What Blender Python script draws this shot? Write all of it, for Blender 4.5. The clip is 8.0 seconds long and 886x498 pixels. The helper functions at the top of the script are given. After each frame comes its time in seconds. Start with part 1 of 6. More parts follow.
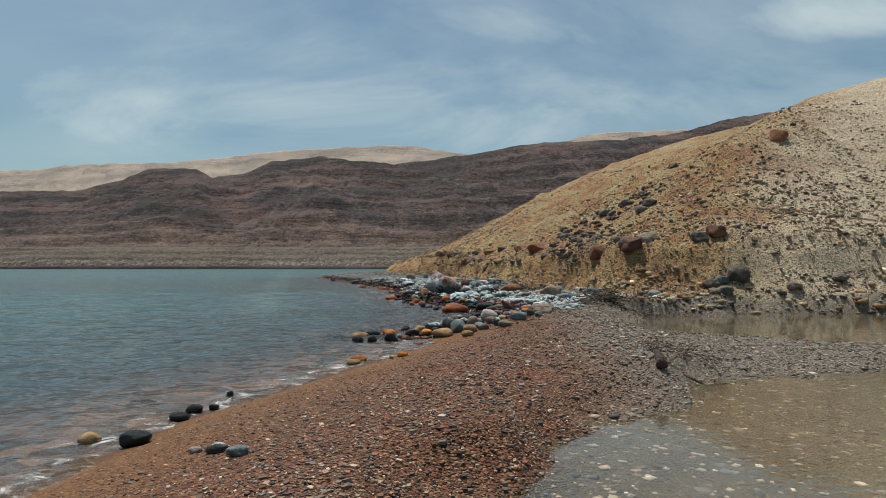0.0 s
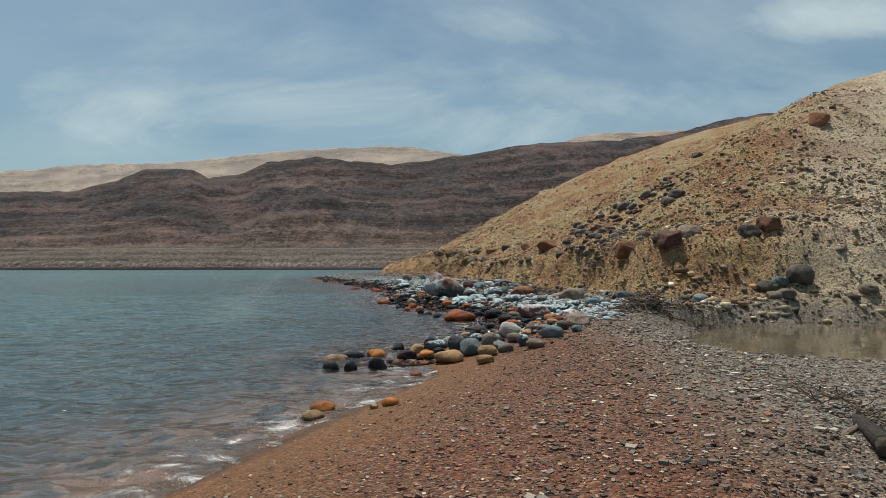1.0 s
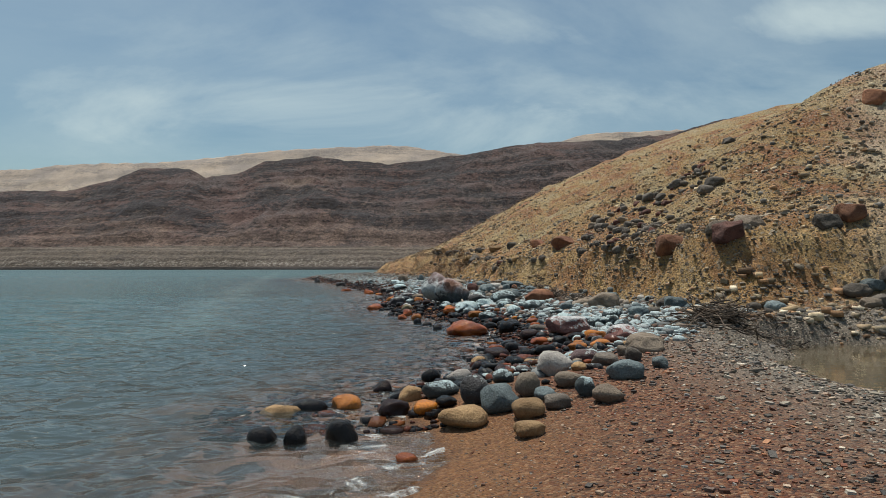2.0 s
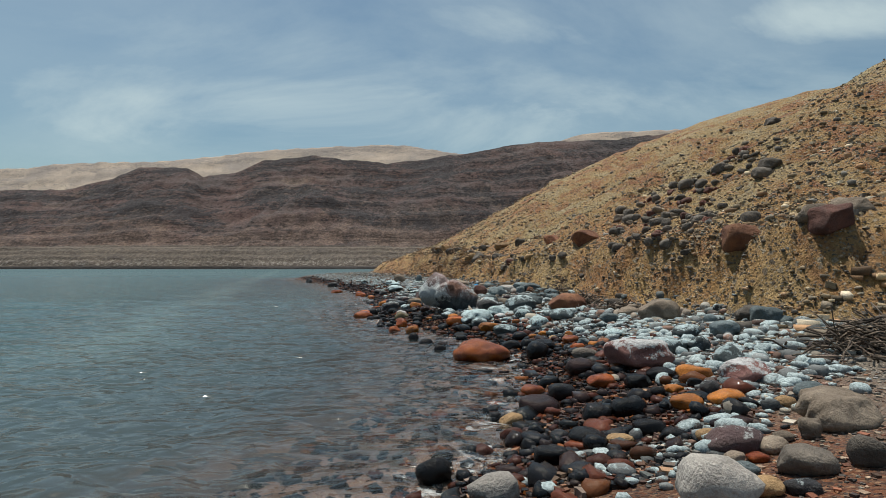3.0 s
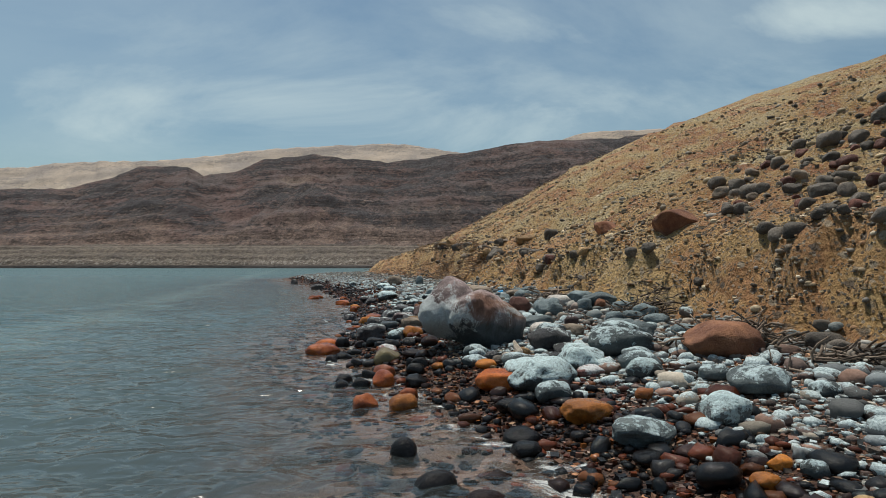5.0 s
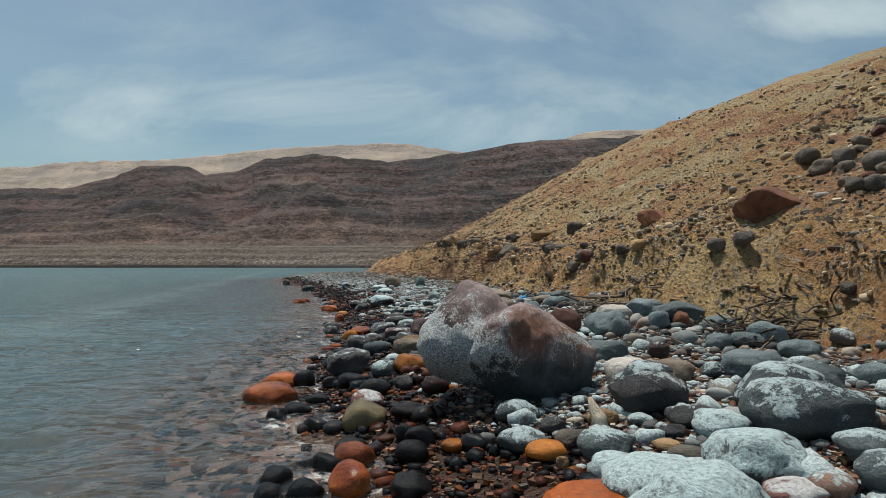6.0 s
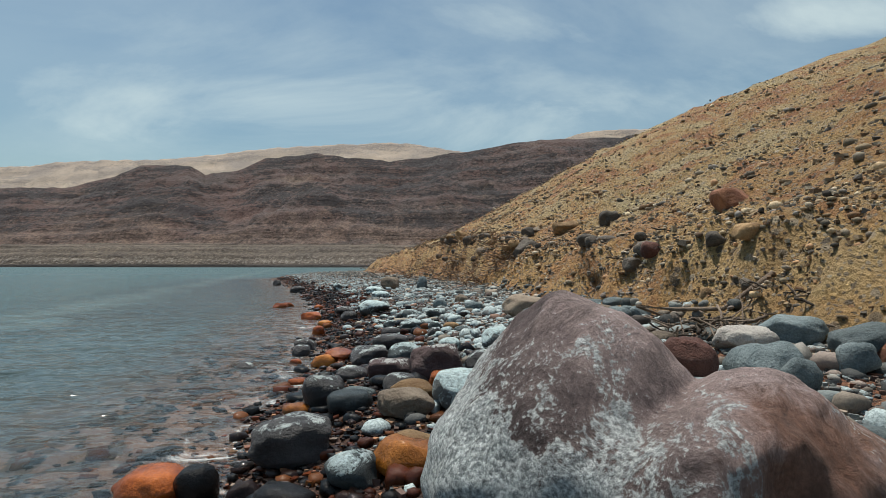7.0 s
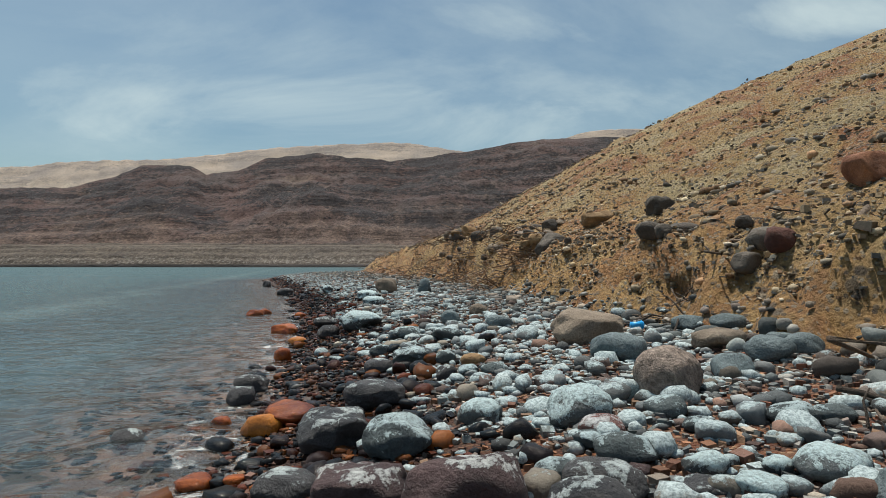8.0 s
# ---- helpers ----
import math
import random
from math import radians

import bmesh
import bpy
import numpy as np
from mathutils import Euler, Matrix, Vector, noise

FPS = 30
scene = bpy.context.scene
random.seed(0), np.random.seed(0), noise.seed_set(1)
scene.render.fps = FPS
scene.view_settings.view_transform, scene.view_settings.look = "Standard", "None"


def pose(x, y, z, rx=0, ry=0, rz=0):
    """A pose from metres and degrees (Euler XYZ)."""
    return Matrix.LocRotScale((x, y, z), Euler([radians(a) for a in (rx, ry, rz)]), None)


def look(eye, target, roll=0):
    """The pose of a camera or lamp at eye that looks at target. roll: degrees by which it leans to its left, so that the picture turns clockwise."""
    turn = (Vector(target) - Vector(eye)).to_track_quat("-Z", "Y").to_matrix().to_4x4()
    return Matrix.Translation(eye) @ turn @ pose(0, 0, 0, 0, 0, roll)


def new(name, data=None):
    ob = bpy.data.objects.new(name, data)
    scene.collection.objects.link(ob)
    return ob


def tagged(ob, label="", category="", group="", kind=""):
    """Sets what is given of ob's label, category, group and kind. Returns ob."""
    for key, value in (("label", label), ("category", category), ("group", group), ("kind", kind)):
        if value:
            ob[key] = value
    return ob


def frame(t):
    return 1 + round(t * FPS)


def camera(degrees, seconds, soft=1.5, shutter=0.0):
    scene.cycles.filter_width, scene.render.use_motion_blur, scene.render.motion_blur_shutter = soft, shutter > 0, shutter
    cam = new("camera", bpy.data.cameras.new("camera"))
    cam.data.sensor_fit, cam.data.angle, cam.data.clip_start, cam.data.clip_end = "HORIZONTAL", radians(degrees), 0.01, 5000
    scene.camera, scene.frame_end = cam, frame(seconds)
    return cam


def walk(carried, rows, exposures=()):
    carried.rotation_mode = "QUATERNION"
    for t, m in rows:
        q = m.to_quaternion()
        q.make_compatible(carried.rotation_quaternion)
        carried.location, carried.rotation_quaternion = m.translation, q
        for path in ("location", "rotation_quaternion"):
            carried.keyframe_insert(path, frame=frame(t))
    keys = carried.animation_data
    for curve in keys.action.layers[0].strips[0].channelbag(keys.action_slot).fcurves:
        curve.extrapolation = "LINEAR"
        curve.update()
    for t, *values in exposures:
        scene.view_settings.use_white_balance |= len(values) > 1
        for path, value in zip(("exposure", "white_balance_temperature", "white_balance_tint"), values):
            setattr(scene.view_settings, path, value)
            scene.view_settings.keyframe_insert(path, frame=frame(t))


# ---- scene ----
# The camera flies low along a stony lake shore, straight ahead and level.
cam = camera(72.5, 8.0, soft=0.85)
METRES, EYE, TILT, LEAN, TURN = 27.0, 1.35, 1.87, 0.0, 0.0
ROWS = [
    (0.0, 0.0, 0.0, 0.0, -0.0, 0.0, 0.0),
    (0.5, -0.0029, 0.0584, -0.0026, -0.19, 0.0, 0.0),
    (1.0, -0.005, 0.1193, -0.0048, -0.31, 0.06, 0.04),
    (1.5, -0.0068, 0.1817, -0.0066, -0.42, 0.05, 0.05),
    (3.0, -0.0106, 0.3728, -0.013, -0.66, -0.01, -0.02),
    (3.5, -0.0123, 0.4404, -0.0148, -0.68, -0.03, -0.0),
    (4.0, -0.0138, 0.5044, -0.0168, -0.7, -0.03, -0.01),
    (4.5, -0.0157, 0.5673, -0.0184, -0.66, -0.06, -0.02),
    (6.0, -0.0204, 0.755, -0.0249, -0.47, -0.13, -0.04),
    (6.5, -0.0227, 0.8178, -0.0278, -0.44, -0.14, -0.08),
    (7.0, -0.0252, 0.8796, -0.0301, -0.4, -0.16, -0.07),
    (7.5, -0.0278, 0.9415, -0.0322, -0.37, -0.16, -0.06),
    (8.0, -0.0298, 0.9989, -0.0341, -0.3, -0.18, -0.03),
]
walk(cam, [(t, pose(0, 0, EYE, TILT, LEAN, TURN) @ pose(METRES * x, METRES * y, METRES * z, 90 + pitch, roll, yaw)) for t, x, y, z, yaw, pitch, roll in ROWS],
     exposures=[(0.0, 0.0), (6.0, 0.0), (6.5, 0.0), (7.0, 0.13), (7.5, 0.15), (8.0, 0.08)])

# ---- light ----
SUN_AZ, SUN_EL = radians(-35), radians(76)      # azimuth from +y towards +x
to_sun = Vector((math.sin(SUN_AZ) * math.cos(SUN_EL), math.cos(SUN_AZ) * math.cos(SUN_EL), math.sin(SUN_EL)))
lamp = bpy.data.lights.new("sun", "SUN")
lamp.energy, lamp.angle, lamp.color = 4.4, radians(0.6), (1.0, 0.94, 0.84)
sun = new("sun", lamp)
sun.matrix_world = look(to_sun * 50, (0, 0, 0))


def node(tree, kind, inputs=None):
    n = tree.nodes.new(kind)
    for key, value in (inputs or {}).items():
        n.inputs[key].default_value = value
    return n


def ramp(tree, source, stops):
    n = tree.nodes.new("ShaderNodeValToRGB")
    while len(n.color_ramp.elements) < len(stops):
        n.color_ramp.elements.new(0.5)
    for e, (p, c) in zip(n.color_ramp.elements, stops):
        e.position = p
        e.color = (c, c, c, 1) if isinstance(c, (int, float)) else (*c, 1)
    tree.links.new(source, n.inputs[0])
    return n.outputs[0]


def mix(tree, fac, a, b, blend="MIX"):
    n = tree.nodes.new("ShaderNodeMix")
    n.data_type, n.blend_type = "RGBA", blend
    for i, v in ((0, fac), (6, a), (7, b)):
        if hasattr(v, "links"):
            tree.links.new(v, n.inputs[i])
        elif i == 0:
            n.inputs[0].default_value = v
        else:
            n.inputs[i].default_value = (*v, 1)
    return n.outputs[2]


def calc(tree, op, a, b=0.0, c=None):
    n = tree.nodes.new("ShaderNodeMath")
    n.operation = op
    for i, v in enumerate((a, b, c)):
        if v is None:
            continue
        if hasattr(v, "links"):
            tree.links.new(v, n.inputs[i])
        else:
            n.inputs[i].default_value = v
    return n.outputs[0]


def texture(tree, kind, scale, vector, **inputs):
    n = tree.nodes.new("ShaderNodeTex" + kind)
    n.inputs["Scale"].default_value = scale
    for key, value in inputs.items():
        n.inputs[key].default_value = value
    tree.links.new(vector, n.inputs["Vector"])
    return n


def scaled(tree, vector, x, y, z, turn=0.0):
    n = tree.nodes.new("ShaderNodeMapping")
    n.inputs["Scale"].default_value = (x, y, z)
    n.inputs["Rotation"].default_value = (0, 0, turn)
    tree.links.new(vector, n.inputs["Vector"])
    return n.outputs[0]


world = bpy.data.worlds.new("sky")
scene.world = world
world.use_nodes = True
wt = world.node_tree
wt.nodes.clear()
sky = node(wt, "ShaderNodeTexSky")
sky.sky_type, sky.sun_disc, sky.sun_elevation, sky.sun_rotation = "NISHITA", False, SUN_EL, SUN_AZ
sky.altitude, sky.air_density, sky.dust_density, sky.ozone_density = 0.0, 1.0, 2.0, 1.2
direction = node(wt, "ShaderNodeTexCoord").outputs["Generated"]
split = node(wt, "ShaderNodeSeparateXYZ")
wt.links.new(direction, split.inputs[0])
# thin cirrus: a sheet seen in perspective, so its streaks draw together towards the horizon
lift = calc(wt, "ADD", calc(wt, "MAXIMUM", split.outputs[2], 0.0), 0.30)
flat = node(wt, "ShaderNodeCombineXYZ")
wt.links.new(calc(wt, "DIVIDE", split.outputs[0], lift), flat.inputs[0])
wt.links.new(calc(wt, "DIVIDE", split.outputs[1], lift), flat.inputs[1])
wisps = texture(wt, "Noise", 1.5, scaled(wt, flat.outputs[0], 0.75, 1.0, 1.0, 0.55), Detail=10.0, Roughness=0.60, Distortion=0.45)
veil = texture(wt, "Noise", 0.9, scaled(wt, flat.outputs[0], 0.8, 1.0, 1.0, 0.9), Detail=3.0)
cover = calc(wt, "MULTIPLY", ramp(wt, wisps.outputs[0], [(0.36, 0.0), (0.74, 1.0)]), ramp(wt, veil.outputs[0], [(0.30, 0.35), (0.70, 0.75)]))
# broader banks of thin cloud: bearing, height, reach, depth, slant, weight
ahead = calc(wt, "MAXIMUM", split.outputs[1], 0.15)
bearing, rise_ = calc(wt, "DIVIDE", split.outputs[0], ahead), calc(wt, "DIVIDE", split.outputs[2], ahead)
ragged = calc(wt, "MULTIPLY", calc(wt, "SUBTRACT", wisps.outputs[0], 0.5), 0.55)
cover = calc(wt, "MULTIPLY", cover, ramp(wt, calc(wt, "ADD", bearing, 1.0), [(0.35, 0.45), (0.75, 1.0)]))
for ba, be, reach, deep_, slant, weight in ((-0.24, 0.265, 0.40, 0.055, -0.05, 0.60), (-0.62, 0.235, 0.30, 0.04, 0.0, 0.10), (0.12, 0.405, 0.16, 0.030, -0.15, 0.50), (0.72, 0.43, 0.17, 0.045, 0.1, 1.0), (-0.10, 0.345, 0.45, 0.045, -0.12, 0.30), (0.60, 0.31, 0.30, 0.05, 0.1, 0.35)):
    u = calc(wt, "DIVIDE", calc(wt, "SUBTRACT", bearing, ba), reach)
    v = calc(wt, "DIVIDE", calc(wt, "SUBTRACT", calc(wt, "SUBTRACT", rise_, be), calc(wt, "MULTIPLY", u, slant * reach)), deep_)
    near_ = calc(wt, "SUBTRACT", 1.15, calc(wt, "ADD", calc(wt, "MULTIPLY", u, u), calc(wt, "MULTIPLY", v, v)))
    bank_ = calc(wt, "MAXIMUM", calc(wt, "ADD", calc(wt, "MULTIPLY", near_, 0.42), calc(wt, "MULTIPLY", ragged, 6.5)), 0.0)
    bank_ = calc(wt, "MULTIPLY", calc(wt, "MINIMUM", bank_, 1.0), calc(wt, "GREATER_THAN", near_, -1.2))
    cover = calc(wt, "MINIMUM", calc(wt, "ADD", cover, calc(wt, "MULTIPLY", bank_, weight)), 1.0)
tinted = mix(wt, 1.0, sky.outputs[0], (0.90, 1.05, 0.975), "MULTIPLY")
clouded = mix(wt, calc(wt, "MULTIPLY", cover, 0.68), tinted, (6.9, 8.1, 8.0))
background = node(wt, "ShaderNodeBackground", {"Strength": 0.091})
wt.links.new(clouded, background.inputs[0])
wt.links.new(background.outputs[0], node(wt, "ShaderNodeOutputWorld").inputs[0])


# ---- materials ----
def material(name):
    m = bpy.data.materials.new(name)
    m.use_nodes = True
    tree = m.node_tree
    tree.nodes.clear()
    shader = node(tree, "ShaderNodeBsdfPrincipled")
    tree.links.new(shader.outputs[0], node(tree, "ShaderNodeOutputMaterial").inputs[0])
    return m, tree, shader


def layer(tree, name):
    n = node(tree, "ShaderNodeAttribute")
    n.attribute_name = name
    return n.outputs["Fac"]


def relief(tree, shader, height, strength, distance):
    n = node(tree, "ShaderNodeBump", {"Strength": strength, "Distance": distance})
    tree.links.new(height, n.inputs["Height"])
    tree.links.new(n.outputs[0], shader.inputs["Normal"])
    tree.links.new(n.outputs[0], shader.inputs["Coat Normal"])


def rock_material(name, dark, light, rough=0.75, crust=0.0, crust_colour=(0.54, 0.62, 0.62), grain=60.0, coat=0.0, spots=0.3):
    """Stone: two tones at two scales, speckles, pits, and where crust > 0 a shell of salt on the upper faces."""
    m, t, s = material(name)
    at = node(t, "ShaderNodeTexCoord").outputs["Object"]
    own = calc(t, "ADD", node(t, "ShaderNodeObjectInfo").outputs["Random"], node(t, "ShaderNodeNewGeometry").outputs["Random Per Island"])
    moved = node(t, "ShaderNodeVectorMath")
    moved.operation = "ADD"
    t.links.new(at, moved.inputs[0])
    t.links.new(calc(t, "MULTIPLY", own, 37.0), moved.inputs[1])
    at = moved.outputs[0]
    big = texture(t, "Noise", 3.5, at, Detail=5.0, Roughness=0.6)
    fine = texture(t, "Noise", grain, at, Detail=4.0, Roughness=0.7)
    colour = mix(t, ramp(t, big.outputs[0], [(0.35, 0.0), (0.68, 1.0)]), dark, light)
    colour = mix(t, spots, colour, ramp(t, fine.outputs[0], [(0.3, 0.12), (0.7, 0.85)]), "OVERLAY")
    shade = ramp(t, calc(t, "FRACT", calc(t, "MULTIPLY", own, 7.31)), [(0.0, 0.62), (1.0, 1.25)])
    colour = mix(t, 1.0, colour, shade, "MULTIPLY")
    knobs = texture(t, "Noise", 14.0, at, Detail=6.0, Roughness=0.72)
    height = calc(t, "ADD", calc(t, "MULTIPLY", fine.outputs[0], 0.40), calc(t, "ADD", big.outputs[0], calc(t, "MULTIPLY", knobs.outputs[0], 0.9)))
    s.inputs["Roughness"].default_value = rough
    if crust > 0:
        up = node(t, "ShaderNodeSeparateXYZ")
        t.links.new(node(t, "ShaderNodeNewGeometry").outputs["Normal"], up.inputs[0])
        patch = texture(t, "Noise", 6.5, at, Detail=10.0, Roughness=0.70, Distortion=0.5)
        pits = texture(t, "Noise", 34.0, at, Detail=5.0, Roughness=0.8)
        flakes = calc(t, "ADD", patch.outputs[0], calc(t, "MULTIPLY", calc(t, "SUBTRACT", pits.outputs[0], 0.5), 0.32))
        amount = calc(t, "ADD", calc(t, "MULTIPLY", up.outputs[2], 0.17), calc(t, "ADD", flakes, crust - 0.575))
        mask = ramp(t, amount, [(0.455, 0.0), (0.475, 0.75), (0.56, 1.0)])
        white = mix(t, ramp(t, pits.outputs[0], [(0.36, 0.0), (0.54, 1.0)]), tuple(0.55 * c for c in crust_colour), tuple(1.12 * c for c in crust_colour))
        colour = mix(t, calc(t, "MULTIPLY", mask, 0.92), colour, white)
        height = calc(t, "ADD", height, calc(t, "ADD", calc(t, "MULTIPLY", mask, 0.30), calc(t, "MULTIPLY", pits.outputs[0], 0.7)))
        t.links.new(mix(t, mask, (rough,) * 3, (0.85,) * 3), s.inputs["Roughness"])
    t.links.new(colour, s.inputs["Base Color"])
    s.inputs["Coat Weight"].default_value, s.inputs["Coat Roughness"].default_value = coat, 0.035
    s.inputs["Specular IOR Level"].default_value = 0.05 if coat else 0.4
    relief(t, s, height, 0.4 if coat else 0.9, 0.035)
    return m


SALT = rock_material("salt_crusted_stone", (0.050, 0.066, 0.072), (0.125, 0.15, 0.152), 0.8, 0.42, (0.46, 0.565, 0.585))
SALT_HEAVY = rock_material("heavily_salted_stone", (0.075, 0.088, 0.092), (0.17, 0.185, 0.185), 0.8, 0.54, (0.48, 0.60, 0.615))
SALT_PINK = rock_material("salted_pink_stone", (0.20, 0.085, 0.075), (0.30, 0.15, 0.13), 0.75, 0.45, (0.56, 0.57, 0.57))
SALT_DARK = rock_material("dark_salt_spotted_stone", (0.025, 0.026, 0.030), (0.075, 0.072, 0.074), 0.5, 0.34, (0.50, 0.56, 0.56))
GREY = rock_material("blue_grey_stone", (0.076, 0.105, 0.115), (0.165, 0.205, 0.212), 0.7, spots=0.5)
DARK = rock_material("dark_grey_stone", (0.075, 0.064, 0.054), (0.165, 0.14, 0.115), 0.8)
WET_DARK = rock_material("wet_black_stone", (0.003, 0.003, 0.0035), (0.011, 0.009, 0.0085), 0.4, coat=0.45)
WET_BROWN = rock_material("wet_brown_stone", (0.007, 0.004, 0.0035), (0.024, 0.010, 0.008), 0.4, coat=0.45)
WET_RED = rock_material("wet_red_stone", (0.14, 0.028, 0.006), (0.40, 0.105, 0.016), 0.4, coat=0.8, spots=0.4)
WET_ORANGE = rock_material("wet_orange_stone", (0.16, 0.050, 0.008), (0.45, 0.160, 0.022), 0.4, coat=0.8, spots=0.4)
RED = rock_material("red_sandstone", (0.15, 0.060, 0.036), (0.34, 0.155, 0.080), 0.85)
PLUM = rock_material("plum_brown_stone", (0.055, 0.034, 0.036), (0.12, 0.072, 0.07), 0.6, 0.36, (0.54, 0.56, 0.55))
BEIGE = rock_material("beige_stone", (0.15, 0.115, 0.085), (0.29, 0.235, 0.18), 0.85)
OCHRE = rock_material("ochre_stone", (0.22, 0.13, 0.06), (0.40, 0.26, 0.13), 0.8)
WHITE = rock_material("whitish_stone", (0.34, 0.31, 0.28), (0.55, 0.52, 0.48), 0.85)


def gravel_material(name, tones, rough=0.7, crust=0.0, coat=0.0):
    """Loose stones, each with a tone of its own."""
    m, t, s = material(name)
    geo = node(t, "ShaderNodeNewGeometry")
    at = node(t, "ShaderNodeTexCoord").outputs["Object"]
    tone = t.nodes.new("ShaderNodeValToRGB")
    tone.color_ramp.interpolation = "CONSTANT"
    while len(tone.color_ramp.elements) < len(tones):
        tone.color_ramp.elements.new(0.5)
    for i, (e, c) in enumerate(zip(tone.color_ramp.elements, tones)):
        e.position, e.color = i / len(tones), (*c, 1)
    t.links.new(geo.outputs["Random Per Island"], tone.inputs[0])
    fine = texture(t, "Noise", 60.0, at, Detail=5.0, Roughness=0.7)
    colour = mix(t, 0.3, tone.outputs[0], ramp(t, fine.outputs[0], [(0.3, 0.15), (0.7, 0.85)]), "OVERLAY")
    shade = ramp(t, calc(t, "FRACT", calc(t, "MULTIPLY", geo.outputs["Random Per Island"], 91.7)), [(0.0, 0.35), (0.7, 1.1), (1.0, 1.8)])
    colour = mix(t, 1.0, colour, shade, "MULTIPLY")
    s.inputs["Roughness"].default_value = rough
    s.inputs["Coat Weight"].default_value, s.inputs["Coat Roughness"].default_value = coat, 0.07
    s.inputs["Specular IOR Level"].default_value = 0.05 if coat else 0.4
    height = fine.outputs[0]
    if crust > 0:
        up = node(t, "ShaderNodeSeparateXYZ")
        t.links.new(geo.outputs["Normal"], up.inputs[0])
        patch = texture(t, "Noise", 8.0, at, Detail=12.0, Roughness=0.78)
        share = calc(t, "MULTIPLY", calc(t, "FRACT", calc(t, "MULTIPLY", geo.outputs["Random Per Island"], 53.3)), 0.55)
        amount = calc(t, "ADD", calc(t, "MULTIPLY", up.outputs[2], 0.18), calc(t, "ADD", patch.outputs[0], calc(t, "ADD", share, crust - 0.89)))
        mask = ramp(t, amount, [(0.455, 0.0), (0.485, 0.75), (0.58, 1.0)])
        white = mix(t, ramp(t, fine.outputs[0], [(0.40, 0.0), (0.60, 1.0)]), (0.20, 0.255, 0.265), (0.50, 0.595, 0.61))
        colour = mix(t, calc(t, "MULTIPLY", mask, 0.9), colour, white)
        height = calc(t, "ADD", height, calc(t, "MULTIPLY", mask, 0.6))
    t.links.new(colour, s.inputs["Base Color"])
    relief(t, s, height, 0.4 if coat else 0.7, 0.012)
    return m


PEBBLE = gravel_material("mixed_pebbles", [(0.178, 0.07, 0.038), (0.127, 0.072, 0.049), (0.229, 0.111, 0.057), (0.089, 0.064, 0.052), (0.22, 0.149, 0.103), (0.145, 0.053, 0.03), (0.337, 0.234, 0.162), (0.098, 0.083, 0.074), (0.201, 0.085, 0.041), (0.052, 0.036, 0.03), (0.16, 0.098, 0.065)], 0.65)
PEBBLE_PALE = gravel_material("pale_pebbles", [(0.248, 0.216, 0.17), (0.317, 0.276, 0.216), (0.166, 0.147, 0.124), (0.216, 0.152, 0.11), (0.386, 0.345, 0.285), (0.138, 0.129, 0.12), (0.262, 0.198, 0.143), (0.092, 0.083, 0.074)], 0.7)
SCREE = gravel_material("slope_stones", [(0.34, 0.265, 0.17), (0.42, 0.34, 0.23), (0.26, 0.195, 0.125), (0.31, 0.18, 0.095), (0.20, 0.165, 0.125), (0.46, 0.39, 0.29), (0.25, 0.155, 0.09), (0.135, 0.118, 0.10), (0.37, 0.27, 0.16), (0.19, 0.175, 0.155)], 0.85)
COBBLE_SALT = gravel_material("salted_cobbles", [(0.135, 0.152, 0.158), (0.191, 0.203, 0.203), (0.096, 0.101, 0.101), (0.225, 0.135, 0.101), (0.158, 0.169, 0.169), (0.112, 0.079, 0.068), (0.27, 0.236, 0.191)], 0.8, 0.52)
COBBLE_WET = gravel_material("wet_cobbles", [(0.006, 0.0054, 0.006), (0.0638, 0.017, 0.0068), (0.0132, 0.0072, 0.006), (0.006, 0.006, 0.0066), (0.1275, 0.0425, 0.011), (0.0192, 0.009, 0.0066), (0.0072, 0.0078, 0.0084), (0.085, 0.0221, 0.0085), (0.012, 0.0108, 0.0108)], 0.35, 0.0, 0.55)
COBBLE_GREY = gravel_material("grey_cobbles", [(0.121, 0.14, 0.14), (0.182, 0.201, 0.194), (0.085, 0.092, 0.092), (0.243, 0.231, 0.207), (0.292, 0.243, 0.194), (0.158, 0.128, 0.109)], 0.75, 0.22)
GRIT_RED = gravel_material("red_brown_grit", [(0.14, 0.055, 0.03), (0.20, 0.09, 0.045), (0.10, 0.05, 0.035), (0.24, 0.14, 0.08), (0.15, 0.11, 0.085), (0.08, 0.05, 0.04)], 0.6)
MOSSY = rock_material("wet_olive_stone", (0.07, 0.05, 0.025), (0.17, 0.14, 0.075), 0.35, coat=0.6)
WET_GREY = rock_material("wet_blue_grey_stone", (0.028, 0.036, 0.04), (0.07, 0.085, 0.09), 0.4, 0.12, (0.35, 0.40, 0.40), coat=0.5)
OCHRE_SALT = rock_material("salted_ochre_stone", (0.22, 0.12, 0.05), (0.36, 0.22, 0.10), 0.75, 0.30, (0.55, 0.55, 0.52))
PITTED = rock_material("pitted_brown_stone", (0.15, 0.115, 0.095), (0.30, 0.24, 0.20), 0.9, grain=35.0, spots=0.8)
PLUM_RED = rock_material("plum_red_stone", (0.075, 0.030, 0.024), (0.17, 0.065, 0.045), 0.75)
BOULDER, t, s_ = material("salt_washed_boulder")
at = node(t, "ShaderNodeTexCoord").outputs["Object"]
place = node(t, "ShaderNodeSeparateXYZ")
t.links.new(at, place.inputs[0])
big = texture(t, "Noise", 2.2, at, Detail=6.0, Roughness=0.6)
veins = texture(t, "Noise", 9.0, scaled(t, at, 1.0, 1.0, 0.45), Detail=10.0, Roughness=0.75, Distortion=0.8)
